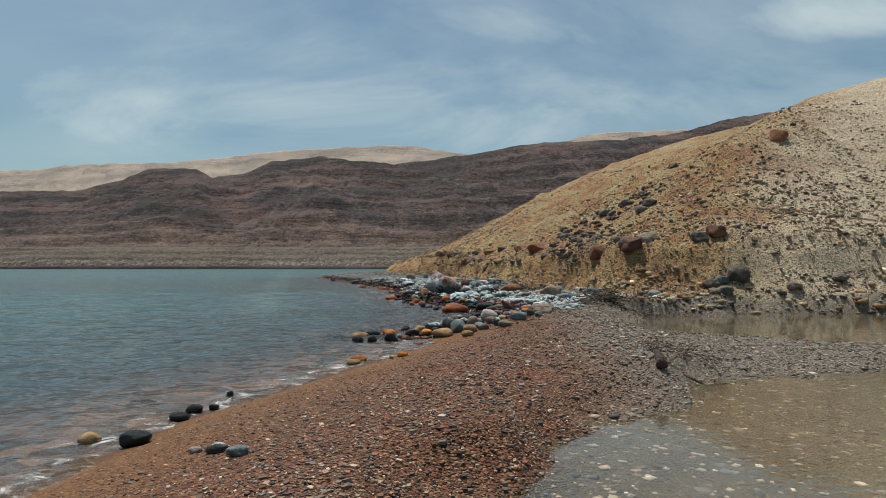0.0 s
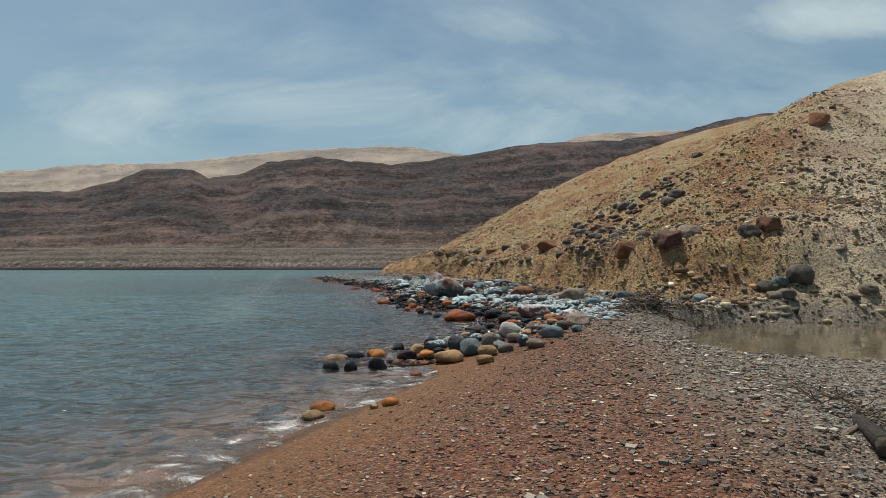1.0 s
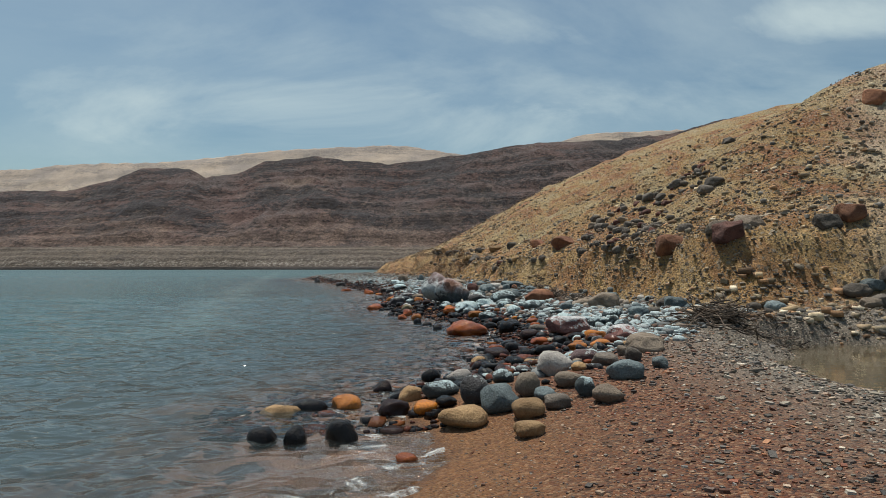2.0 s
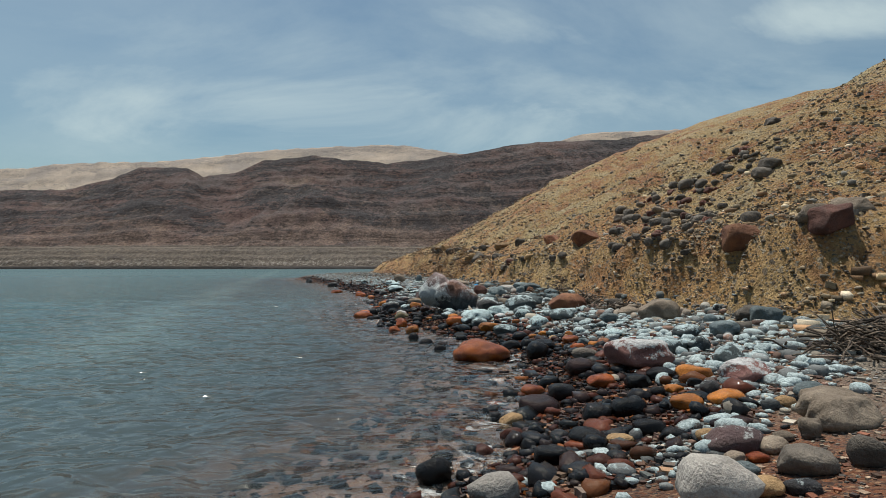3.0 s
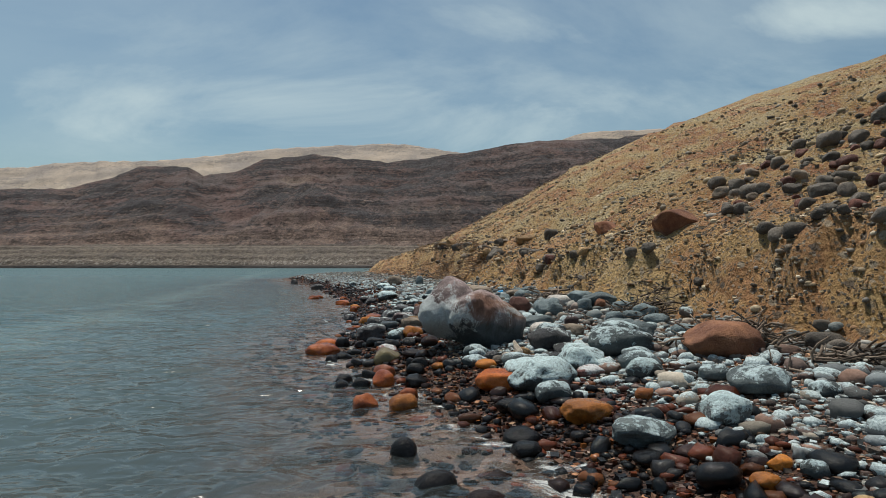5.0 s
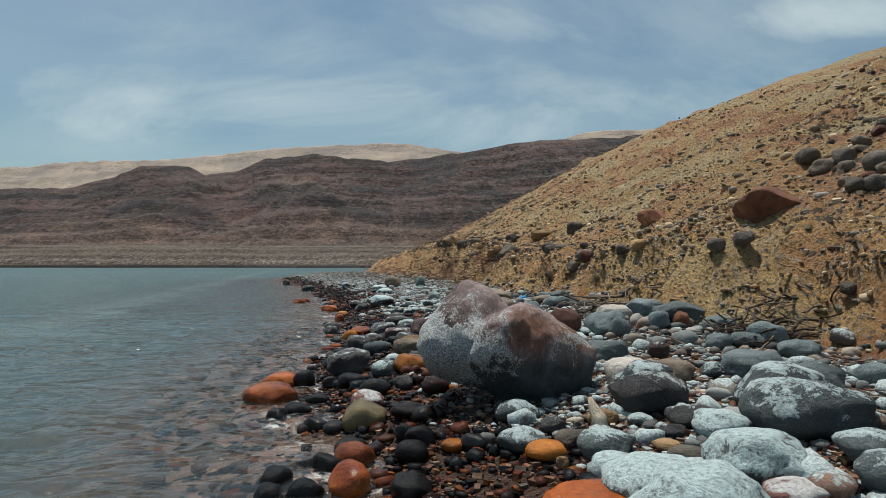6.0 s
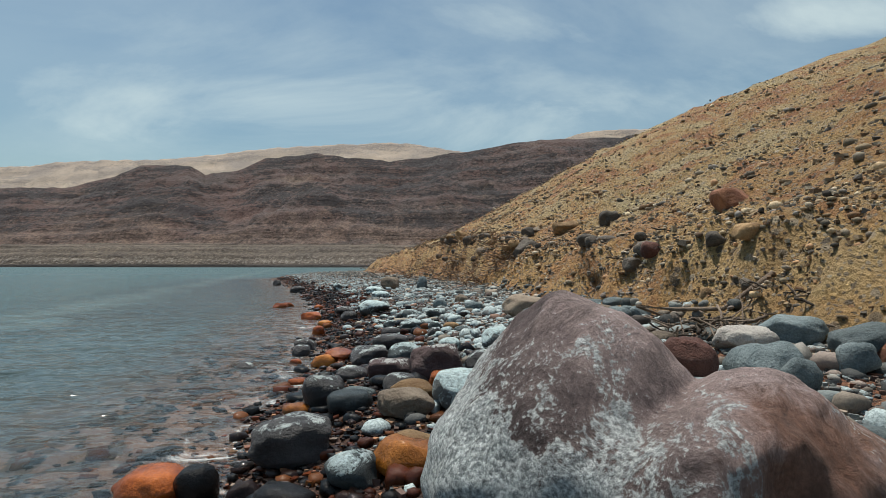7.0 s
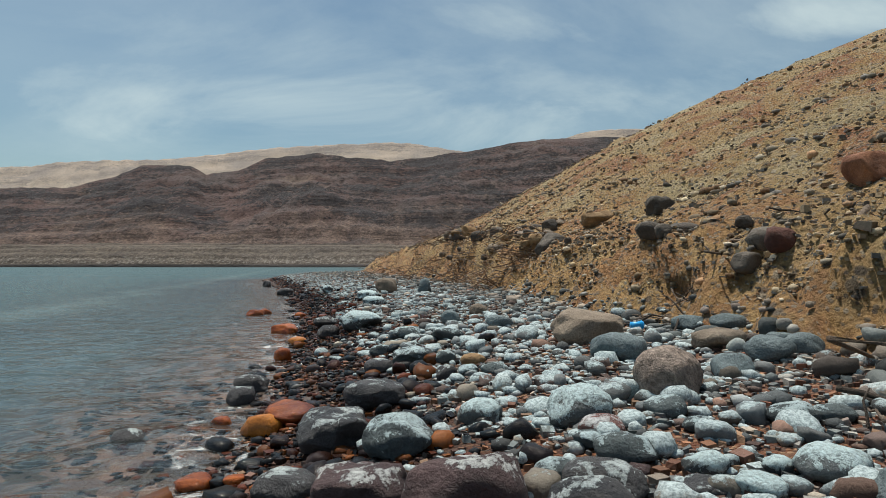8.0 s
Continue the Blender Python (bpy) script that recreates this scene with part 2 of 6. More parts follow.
grain = texture(t, "Noise", 70.0, at, Detail=5.0, Roughness=0.75)
colour = ramp(t, calc(t, "ADD", big.outputs[0], calc(t, "MULTIPLY", place.outputs[0], 0.12)), [(0.34, (0.085, 0.060, 0.060)), (0.46, (0.24, 0.18, 0.172)), (0.58, (0.33, 0.255, 0.245)), (0.68, (0.20, 0.10, 0.062))])
# blue-grey shade of the boulder's lower, undercut part, painted into its colour
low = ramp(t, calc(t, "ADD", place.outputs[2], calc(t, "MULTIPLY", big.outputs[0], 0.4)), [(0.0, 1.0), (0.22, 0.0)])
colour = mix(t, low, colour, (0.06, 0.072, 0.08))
stain = node(t, "ShaderNodeVectorMath")
stain.operation = "DISTANCE"
t.links.new(at, stain.inputs[0])
stain.inputs[1].default_value = (0.22, -0.36, 0.12)
rust = ramp(t, calc(t, "ADD", stain.outputs["Value"], calc(t, "MULTIPLY", calc(t, "SUBTRACT", veins.outputs[0], 0.5), 0.5)), [(0.14, 0.9), (0.27, 0.0)])
colour = mix(t, rust, colour, (0.16, 0.075, 0.048))
colour = mix(t, 0.7, colour, ramp(t, veins.outputs[0], [(0.32, 0.12), (0.68, 0.9)]), "OVERLAY")
share = calc(t, "ADD", calc(t, "MULTIPLY", place.outputs[0], -0.17), calc(t, "MULTIPLY", calc(t, "ABSOLUTE", calc(t, "ADD", place.outputs[2], 0.02)), -0.34))
share = calc(t, "ADD", share, calc(t, "ADD", calc(t, "MULTIPLY", veins.outputs[0], 0.55), calc(t, "MULTIPLY", big.outputs[0], 0.45)))
share = calc(t, "ADD", share, calc(t, "MULTIPLY", grain.outputs[0], 0.30))
share = calc(t, "SUBTRACT", share, calc(t, "MULTIPLY", rust, 0.25))
salted = ramp(t, share, [(0.59, 0.0), (0.615, 0.75), (0.74, 1.0)])
colour = mix(t, salted, colour, mix(t, ramp(t, grain.outputs[0], [(0.4, 0.0), (0.6, 1.0)]), (0.20, 0.235, 0.245), (0.56, 0.60, 0.60)))
colour = mix(t, 0.4, colour, ramp(t, grain.outputs[0], [(0.35, 0.2), (0.65, 0.8)]), "OVERLAY")
t.links.new(colour, s_.inputs["Base Color"])
s_.inputs["Roughness"].default_value = 0.9
relief(t, s_, calc(t, "ADD", calc(t, "MULTIPLY", veins.outputs[0], 1.0), calc(t, "ADD", calc(t, "MULTIPLY", grain.outputs[0], 0.35), calc(t, "MULTIPLY", salted, 0.12))), 0.9, 0.04)
DRIFTWOOD = rock_material("weathered_driftwood", (0.13, 0.095, 0.07), (0.27, 0.21, 0.16), 0.9, grain=80.0)
DARK_WOOD = rock_material("dark_wet_driftwood", (0.035, 0.026, 0.02), (0.10, 0.075, 0.055), 0.85, grain=80.0)
LOG_WOOD = rock_material("dark_grey_driftwood", (0.025, 0.021, 0.018), (0.085, 0.07, 0.058), 0.9, grain=80.0)
BONE = rock_material("bleached_wood_stub", (0.40, 0.33, 0.25), (0.60, 0.52, 0.42), 0.85)
PLASTIC, t, s_ = material("blue_plastic")
s_.inputs["Base Color"].default_value, s_.inputs["Roughness"].default_value = (0.02, 0.35, 0.75, 1), 0.4

# ground: gravel beach, clay slope and lake bed, told apart by the mesh's own layers
GROUND, t, s = material("ground")
at = node(t, "ShaderNodeTexCoord").outputs["Object"]
hill_part = layer(t, "slope")
bed_part = layer(t, "bed")
pool_part = layer(t, "pool")
edge_part = layer(t, "edge")
cells = texture(t, "Voronoi", 46.0, scaled(t, at, 1.0, 1.25, 1.0))
cell_tone = node(t, "ShaderNodeSeparateColor")
t.links.new(cells.outputs["Color"], cell_tone.inputs[0])
wide = texture(t, "Noise", 0.9, at, Detail=4.0, Roughness=0.6)
fine = texture(t, "Noise", 24.0, at, Detail=6.0, Roughness=0.7)
gravel = ramp(t, cell_tone.outputs[0], [(0.0, (0.02, 0.013, 0.01)), (0.25, (0.135, 0.05, 0.023)), (0.5, (0.215, 0.095, 0.04)), (0.7, (0.10, 0.066, 0.05)), (0.85, (0.24, 0.145, 0.08)), (1.0, (0.38, 0.28, 0.19))])
gravel = mix(t, ramp(t, wide.outputs[0], [(0.35, 0.0), (0.65, 0.45)]), gravel, mix(t, 1.0, gravel, (1.35, 0.85, 0.6), "MULTIPLY"))
grey_gravel = ramp(t, cell_tone.outputs[1], [(0.0, (0.05, 0.043, 0.036)), (0.35, (0.16, 0.132, 0.10)), (0.6, (0.23, 0.19, 0.145)), (0.8, (0.12, 0.10, 0.085)), (1.0, (0.38, 0.33, 0.265))])
gravel = mix(t, layer(t, "grey"), mix(t, 1.0, gravel, (0.78, 0.70, 0.64), "MULTIPLY"), grey_gravel)
bank_part = layer(t, "bank")
streaks = texture(t, "Noise", 0.45, scaled(t, at, 1.0, 0.45, 1.0), Detail=7.0, Roughness=0.68, Distortion=0.8)
clay = ramp(t, calc(t, "ADD", streaks.outputs[0], calc(t, "MULTIPLY", bank_part, 0.02)), [(0.36, (0.36, 0.285, 0.165)), (0.46, (0.345, 0.24, 0.115)), (0.53, (0.33, 0.185, 0.070)), (0.58, (0.245, 0.095, 0.040)), (0.64, (0.32, 0.165, 0.066)), (0.72, (0.37, 0.275, 0.15))])
clay = mix(t, calc(t, "MULTIPLY", bank_part, 0.40), clay, mix(t, ramp(t, wide.outputs[0], [(0.4, 0.0), (0.6, 1.0)]), (0.52, 0.345, 0.16), (0.38, 0.215, 0.095)))
clay = mix(t, 1.0, clay, (1.03, 1.02, 0.92), "MULTIPLY")
clay = mix(t, calc(t, "MULTIPLY", layer(t, "pale"), 0.8), clay, (0.62, 0.52, 0.38))
clay = mix(t, 0.55, clay, ramp(t, fine.outputs[0], [(0.28, 0.1), (0.5, 0.5), (0.72, 0.9)]), "OVERLAY")
grit = texture(t, "Voronoi", 17.0, at)
grit_tone = node(t, "ShaderNodeSeparateColor")
t.links.new(grit.outputs["Color"], grit_tone.inputs[0])
lumps = texture(t, "Voronoi", 7.0, at)
lump_tone = node(t, "ShaderNodeSeparateColor")
t.links.new(lumps.outputs["Color"], lump_tone.inputs[0])
for tone, cell, part_ in ((grit_tone, grit, 0.34), (lump_tone, lumps, 0.60)):
    spot = calc(t, "MULTIPLY", ramp(t, tone.outputs[0], [(part_, 0.0), (part_ + 0.04, 1.0)]), ramp(t, cell.outputs[0], [(0.30, 0.85), (0.44, 0.0)]))
    clay = mix(t, spot, clay, ramp(t, tone.outputs[1], [(0.0, (0.06, 0.050, 0.042)), (0.5, (0.17, 0.13, 0.09)), (1.0, (0.40, 0.34, 0.25))]))
gravel = mix(t, calc(t, "MULTIPLY", edge_part, 0.55), gravel, mix(t, cell_tone.outputs[1], (0.10, 0.043, 0.013), (0.30, 0.15, 0.05)))
land = mix(t, hill_part, gravel, clay)
land = mix(t, layer(t, "soaked"), land, mix(t, 1.0, land, (0.26, 0.22, 0.20), "MULTIPLY"))
stones = ramp(t, texture(t, "Voronoi", 5.0, at).outputs["Color"], [(0.2, (0.055, 0.042, 0.038)), (0.8, (0.22, 0.13, 0.10))])
silt = mix(t, ramp(t, fine.outputs[0], [(0.35, 0.0), (0.65, 1.0)]), (0.085, 0.07, 0.045), (0.14, 0.115, 0.08))
land = mix(t, pool_part, land, silt)
t.links.new(mix(t, bed_part, land, stones), s.inputs["Base Color"])
s.inputs["Roughness"].default_value = 0.85
clods = texture(t, "Noise", 6.0, at, Detail=10.0, Roughness=0.72)
scars = texture(t, "Noise", 1.7, at, Detail=8.0, Roughness=0.7, Distortion=0.6)
ridged = calc(t, "ABSOLUTE", calc(t, "SUBTRACT", scars.outputs[0], 0.5))
hill_relief = calc(t, "ADD", calc(t, "ADD", calc(t, "MULTIPLY", clods.outputs[0], 2.4), calc(t, "MULTIPLY", ridged, 4.0)), calc(t, "MULTIPLY", calc(t, "ADD", grit.outputs[0], lumps.outputs[0]), -0.45))
beach_relief = calc(t, "ADD", calc(t, "MULTIPLY", cells.outputs[0], -0.30), calc(t, "MULTIPLY", clods.outputs[0], 0.35))
relief(t, s, calc(t, "ADD", calc(t, "MULTIPLY", hill_relief, hill_part), calc(t, "MULTIPLY", beach_relief, calc(t, "SUBTRACT", 1.0, hill_part))), 1.0, 0.085)

# lake: clear over the shallows, milky teal further out
LAKE, t, s = material("lake_water")
at = node(t, "ShaderNodeTexCoord").outputs["Object"]
depth = layer(t, "depth")
deep = node(t, "ShaderNodeBsdfPrincipled", {"Roughness": 0.08, "IOR": 1.333})
froth_shader = node(t, "ShaderNodeBsdfPrincipled", {"Roughness": 0.7, "Base Color": (0.72, 0.76, 0.76, 1)})
s.inputs["IOR"].default_value, s.inputs["Roughness"].default_value = 1.333, 0.13
s.inputs["Transmission Weight"].default_value = 1.0
s.inputs["Base Color"].default_value = (0.78, 0.93, 0.92, 1)
wind = texture(t, "Noise", 0.10, scaled(t, at, 1.0, 0.25, 1.0, 0.35), Detail=3.0)
body = mix(t, ramp(t, wind.outputs[0], [(0.45, 0.0), (0.7, 1.0)]), (0.036, 0.047, 0.051), (0.062, 0.090, 0.093))
body = mix(t, ramp(t, depth, [(0.3, 0.0), (1.0, 1.0)]), body, (0.046, 0.090, 0.092))
# a long pale slick drifting off the shore
spot = node(t, "ShaderNodeSeparateXYZ")
t.links.new(at, spot.inputs[0])
drift = calc(t, "ADD", calc(t, "ADD", spot.outputs[0], 6.5), calc(t, "MULTIPLY", calc(t, "SUBTRACT", spot.outputs[1], 21.0), 0.252))
wander = texture(t, "Noise", 0.22, at, Detail=5.0, Roughness=0.65)
drift = calc(t, "ABSOLUTE", calc(t, "ADD", drift, calc(t, "MULTIPLY", calc(t, "SUBTRACT", wander.outputs[0], 0.5), 7.0)))
slick = calc(t, "MULTIPLY", ramp(t, calc(t, "DIVIDE", drift, 6.0), [(0.0, 0.40), (0.25, 0.0)]), ramp(t, calc(t, "DIVIDE", spot.outputs[1], 60.0), [(0.27, 0.0), (0.36, 1.0)]))
body = mix(t, slick, body, (0.15, 0.21, 0.205))
t.links.new(body, deep.inputs["Base Color"])


def wavelets(scale, along, turn, detail, twist=0.6):
    return texture(t, "Noise", scale, scaled(t, at, along, 1.0, 1.0, turn), Detail=detail, Roughness=0.55, Distortion=twist).outputs[0]


waves = calc(t, "ADD", calc(t, "MULTIPLY", wavelets(8.0, 0.75, 0.10, 1.0), 0.020), calc(t, "MULTIPLY", wavelets(3.6, 0.7, -0.12, 1.0), 0.080))
waves = calc(t, "ADD", waves, calc(t, "ADD", calc(t, "MULTIPLY", wavelets(1.4, 0.65, 0.18, 1.0), 0.090), calc(t, "MULTIPLY", wavelets(0.33, 0.5, 0.05, 3.0), 0.12)))
relief(t, s, waves, 1.0, 1.0)
relief(t, deep, waves, 1.0, 1.0)
# far out the chop is too fine to tell apart
t.links.new(ramp(t, calc(t, "DIVIDE", spot.outputs[1], 300.0), [(0.05, 0.13), (0.14, 0.17), (0.5, 0.30), (1.0, 0.36)]), deep.inputs["Roughness"])
froth = texture(t, "Noise", 3.6, scaled(t, at, 0.75, 1.0, 1.0, 0.2), Detail=9.0, Roughness=0.72, Distortion=1.2)
edge = ramp(t, depth, [(0.0, 1.0), (0.05, 0.92), (0.13, 0.0)])
foam = ramp(t, calc(t, "MULTIPLY", froth.outputs[0], edge), [(0.515, 0.0), (0.63, 0.5)])
clear = ramp(t, depth, [(0.0, 1.0), (0.06, 0.85), (0.24, 0.0)])
water_mix, foam_mix = node(t, "ShaderNodeMixShader"), node(t, "ShaderNodeMixShader")
for source, target in ((clear, water_mix.inputs[0]), (deep.outputs[0], water_mix.inputs[1]), (s.outputs[0], water_mix.inputs[2]), (foam, foam_mix.inputs[0]), (water_mix.outputs[0], foam_mix.inputs[1]), (froth_shader.outputs[0], foam_mix.inputs[2])):
    t.links.new(source, target)
t.links.new(foam_mix.outputs[0], next(n for n in t.nodes if n.type == "OUTPUT_MATERIAL").inputs[0])

POOL, t, s = material("still_pool_water")
at = node(t, "ShaderNodeTexCoord").outputs["Object"]
s.inputs["Base Color"].default_value = (0.88, 0.88, 0.78, 1)
s.inputs["IOR"].default_value = 1.333
s.inputs["Roughness"].default_value = 0.02
s.inputs["Transmission Weight"].default_value = 1.0
ripple = texture(t, "Noise", 7.0, scaled(t, at, 0.5, 1.0, 1.0), Detail=3.0)
relief(t, s, ripple.outputs[0], 0.12, 0.03)


def mountain_material(name, soil, soil_red, crag, pale, talus, crag_from, speckle, shore=False):
    """Bare desert rock: soil slopes, dark crags in level bands, pale wash."""
    m, t, s = material(name)
    at = node(t, "ShaderNodeTexCoord").outputs["Object"]
    patch = texture(t, "Noise", 0.0045, at, Detail=7.0, Roughness=0.6)
    mass = texture(t, "Noise", 0.0060, scaled(t, at, 0.6, 0.3, 1.6), Detail=6.0, Roughness=0.6)
    strata = texture(t, "Noise", 1.0, scaled(t, at, 0.0045, 0.0015, 0.085), Detail=7.0, Roughness=0.72, Distortion=0.3)
    blocks = texture(t, "Noise", 0.085, scaled(t, at, 0.7, 0.25, 1.3), Detail=5.0, Roughness=0.75)
    fine = texture(t, "Noise", 0.16, scaled(t, at, 0.8, 0.3, 1.3), Detail=5.0, Roughness=0.75)
    bands = calc(t, "ADD", calc(t, "MULTIPLY", mass.outputs[0], 0.55), calc(t, "ADD", calc(t, "MULTIPLY", strata.outputs[0], 0.45), calc(t, "MULTIPLY", calc(t, "SUBTRACT", blocks.outputs[0], 0.5), 0.55)))
    wash = texture(t, "Noise", 0.007, scaled(t, at, 0.9, 0.2, 1.2), Detail=8.0, Roughness=0.66, Distortion=0.8)
    colour = mix(t, ramp(t, patch.outputs[0], [(0.38, 0.0), (0.62, 1.0)]), soil, soil_red)
    colour = mix(t, ramp(t, wash.outputs[0], [(0.56, 0.0), (0.70, 0.75)]), colour, pale)
    tall = node(t, "ShaderNodeSeparateXYZ")
    t.links.new(at, tall.inputs[0])
    fans = calc(t, "ADD", calc(t, "DIVIDE", tall.outputs[2], 260.0), calc(t, "MULTIPLY", calc(t, "SUBTRACT", wash.outputs[0], 0.5), -2.2))
    colour = mix(t, ramp(t, fans, [(0.25, 0.75), (0.75, 0.0)]), colour, talus)
    rocks = ramp(t, bands, [(crag_from, 0.0), (crag_from + 0.035, 1.0)])
    rocks = calc(t, "MULTIPLY", rocks, ramp(t, fans, [(0.15, 0.25), (0.6, 1.0)]))
    colour = mix(t, calc(t, "MULTIPLY", rocks, 0.8), colour, crag)
    colour = mix(t, speckle, colour, ramp(t, fine.outputs[0], [(0.3, 0.12), (0.7, 0.88)]), "OVERLAY")
    if shore:
        up = node(t, "ShaderNodeSeparateXYZ")
        t.links.new(at, up.inputs[0])
        level = calc(t, "DIVIDE", up.outputs[2], 60.0)
        specks = calc(t, "MULTIPLY", ramp(t, level, [(0.12, 0.0), (0.18, 1.0), (0.38, 0.7), (0.52, 0.0)]), ramp(t, fine.outputs[0], [(0.52, 0.0), (0.60, 1.0)]))
        colour = mix(t, calc(t, "MULTIPLY", specks, 0.75), colour, (0.30, 0.28, 0.25))
        colour = mix(t, ramp(t, level, [(0.10, 1.0), (0.14, 0.0)]), colour, (0.055, 0.047, 0.045))
        colour = mix(t, ramp(t, level, [(0.92, 0.0), (0.94, 0.7), (0.975, 0.7), (0.99, 0.0)]), colour, (0.21, 0.17, 0.14))
    t.links.new(colour, s.inputs["Base Color"])
    s.inputs["Roughness"].default_value = 0.95
    relief(t, s, calc(t, "ADD", calc(t, "MULTIPLY", fine.outputs[0], 0.7), calc(t, "ADD", rocks, calc(t, "ADD", blocks.outputs[0], strata.outputs[0]))), 0.35 + 0.75 * speckle, 8.0)
    return m


RANGE_DARK = mountain_material("brown_mountain_rock", (0.076, 0.057, 0.054), (0.092, 0.052, 0.045), (0.018, 0.017, 0.021), (0.17, 0.125, 0.095), (0.16, 0.108, 0.084), 0.495, 0.95)
RANGE_PALE = mountain_material("pale_mountain_rock", (0.36, 0.295, 0.235), (0.25, 0.215, 0.19), (0.20, 0.175, 0.16), (0.48, 0.40, 0.31), (0.36, 0.30, 0.24), 0.53, 0.25)
RANGE_LOW = mountain_material("pale_shore_rock", (0.115, 0.088, 0.068), (0.11, 0.075, 0.057), (0.055, 0.047, 0.043), (0.17, 0.135, 0.10), (0.13, 0.105, 0.082), 0.455, 0.85, True)


# ---- shapes of the land ----
def hashed(i, j, seed):
    h = (i.astype(np.int64) * 374761393 + j.astype(np.int64) * 668265263 + seed * 974634777) & 0x7FFFFFFF
    h = ((h ^ (h >> 13)) * 1274126177) & 0x7FFFFFFF
    return ((h ^ (h >> 16)) & 0xFFFF) / 32767.5 - 1.0


def ripples(x, y, seed=0):
    """Value noise, -1 to 1."""
    i, j = np.floor(x), np.floor(y)
    u, v = x - i, y - j
    u, v = u * u * (3 - 2 * u), v * v * (3 - 2 * v)
    a, b = hashed(i, j, seed), hashed(i + 1, j, seed)
    c, d = hashed(i, j + 1, seed), hashed(i + 1, j + 1, seed)
    return (a * (1 - u) + b * u) * (1 - v) + (c * (1 - u) + d * u) * v


def rough(x, y, octaves, seed=0, gain=0.5):
    total, size = 0.0, 1.0
    for k in range(octaves):
        total = total + size * ripples(x * 2 ** k + 13.7 * k, y * 2 ** k - 7.1 * k, seed + k)
        size *= gain
    return total


def smooth(a, b, x):
    u = np.clip((x - a) / (b - a), 0, 1)
    return u * u * (3 - 2 * u)


# [terrain]
SHORE_Y = [-40, 0, 3.9, 5.3, 6.7, 8.4, 10.8, 11.6, 12.4, 13.4, 14.5, 16, 18.3, 20, 21.7, 23.5, 25.4, 26.8, 29, 30.6, 32.4, 35, 43.6, 60, 72, 90, 105, 140, 200, 4000]
SHORE_X = [-9, -3.2, -2.5, -2.35, -1.8, -1.15, -0.2, -0.35, -0.7, -0.2, 0.4, 0.85, 1.0, 0.95, 0.35, -0.4, -1.3, -1.75, -2.1, -2.05, -2.25, -2.75, -4.5, -9.2, -13.2, -19, -12, 20, 80, 4200]
FOOT_Y = [-40, 10, 17, 20, 24, 28, 32, 35, 42, 50, 60, 87, 96, 110, 150, 200, 4000]
FOOT_X = [12, 7.0, 5.9, 4.9, 3.8, 2.65, 1.9, 1.4, 0.7, -0.6, -2.6, -8.6, -8, 0, 32, 90, 4300]
RISE_D = [0, 0.42, 0.86, 1.06, 3, 5, 7, 9, 10.5, 13.5, 16, 20, 26, 40, 80, 400]
LOW_Z = [0, 0.27, 0.62, 0.83, 1.75, 2.8, 3.75, 4.95, 5.8, 7.3, 8.4, 9.9, 11.5, 13.5, 15, 17]
RISE_Z = [0, 0.32, 0.98, 1.42, 2.0, 2.9, 3.75, 4.95, 5.8, 7.3, 8.4, 9.9, 11.5, 13.5, 15, 17]


def shore_x(y):
    return np.interp(y, SHORE_Y, SHORE_X)


def foot_x(y):
    return np.interp(y, FOOT_Y, FOOT_X)


def sides(x, y):
    """Metres up from the foot of the slope on the side of the lake and on the side of the pools."""
    sea_side = x - foot_x(y) + 0.25 * ripples(x * 0.2, y * 0.7, 3) + 0.16 * rough(x * 0.5, y * 1.7, 3, 4, 0.6)
    near_side = (y - 18.6 - 0.06 * (x - 8)) + 0.5 * ripples(x * 0.5, y * 0.1, 5)
    return sea_side, near_side


def inland(x, y):
    """Metres from the foot of the slope, positive on it."""
    sea_side, near_side = sides(x, y)
    k = 1.5
    h = np.clip(0.5 + 0.5 * (near_side - sea_side) / k, 0, 1)
    return near_side * (1 - h) + sea_side * h - k * h * (1 - h)


def hollow(x, y, cx, cy, rx, ry):
    ragged = 0.22 * ripples(x * 0.9, y * 0.9, 19) + 0.10 * ripples(x * 2.4, y * 2.4, 20)
    return np.clip(1 - ((x - cx) / rx) ** 2 - ((y - cy) / ry) ** 2 + ragged, -3, 1)


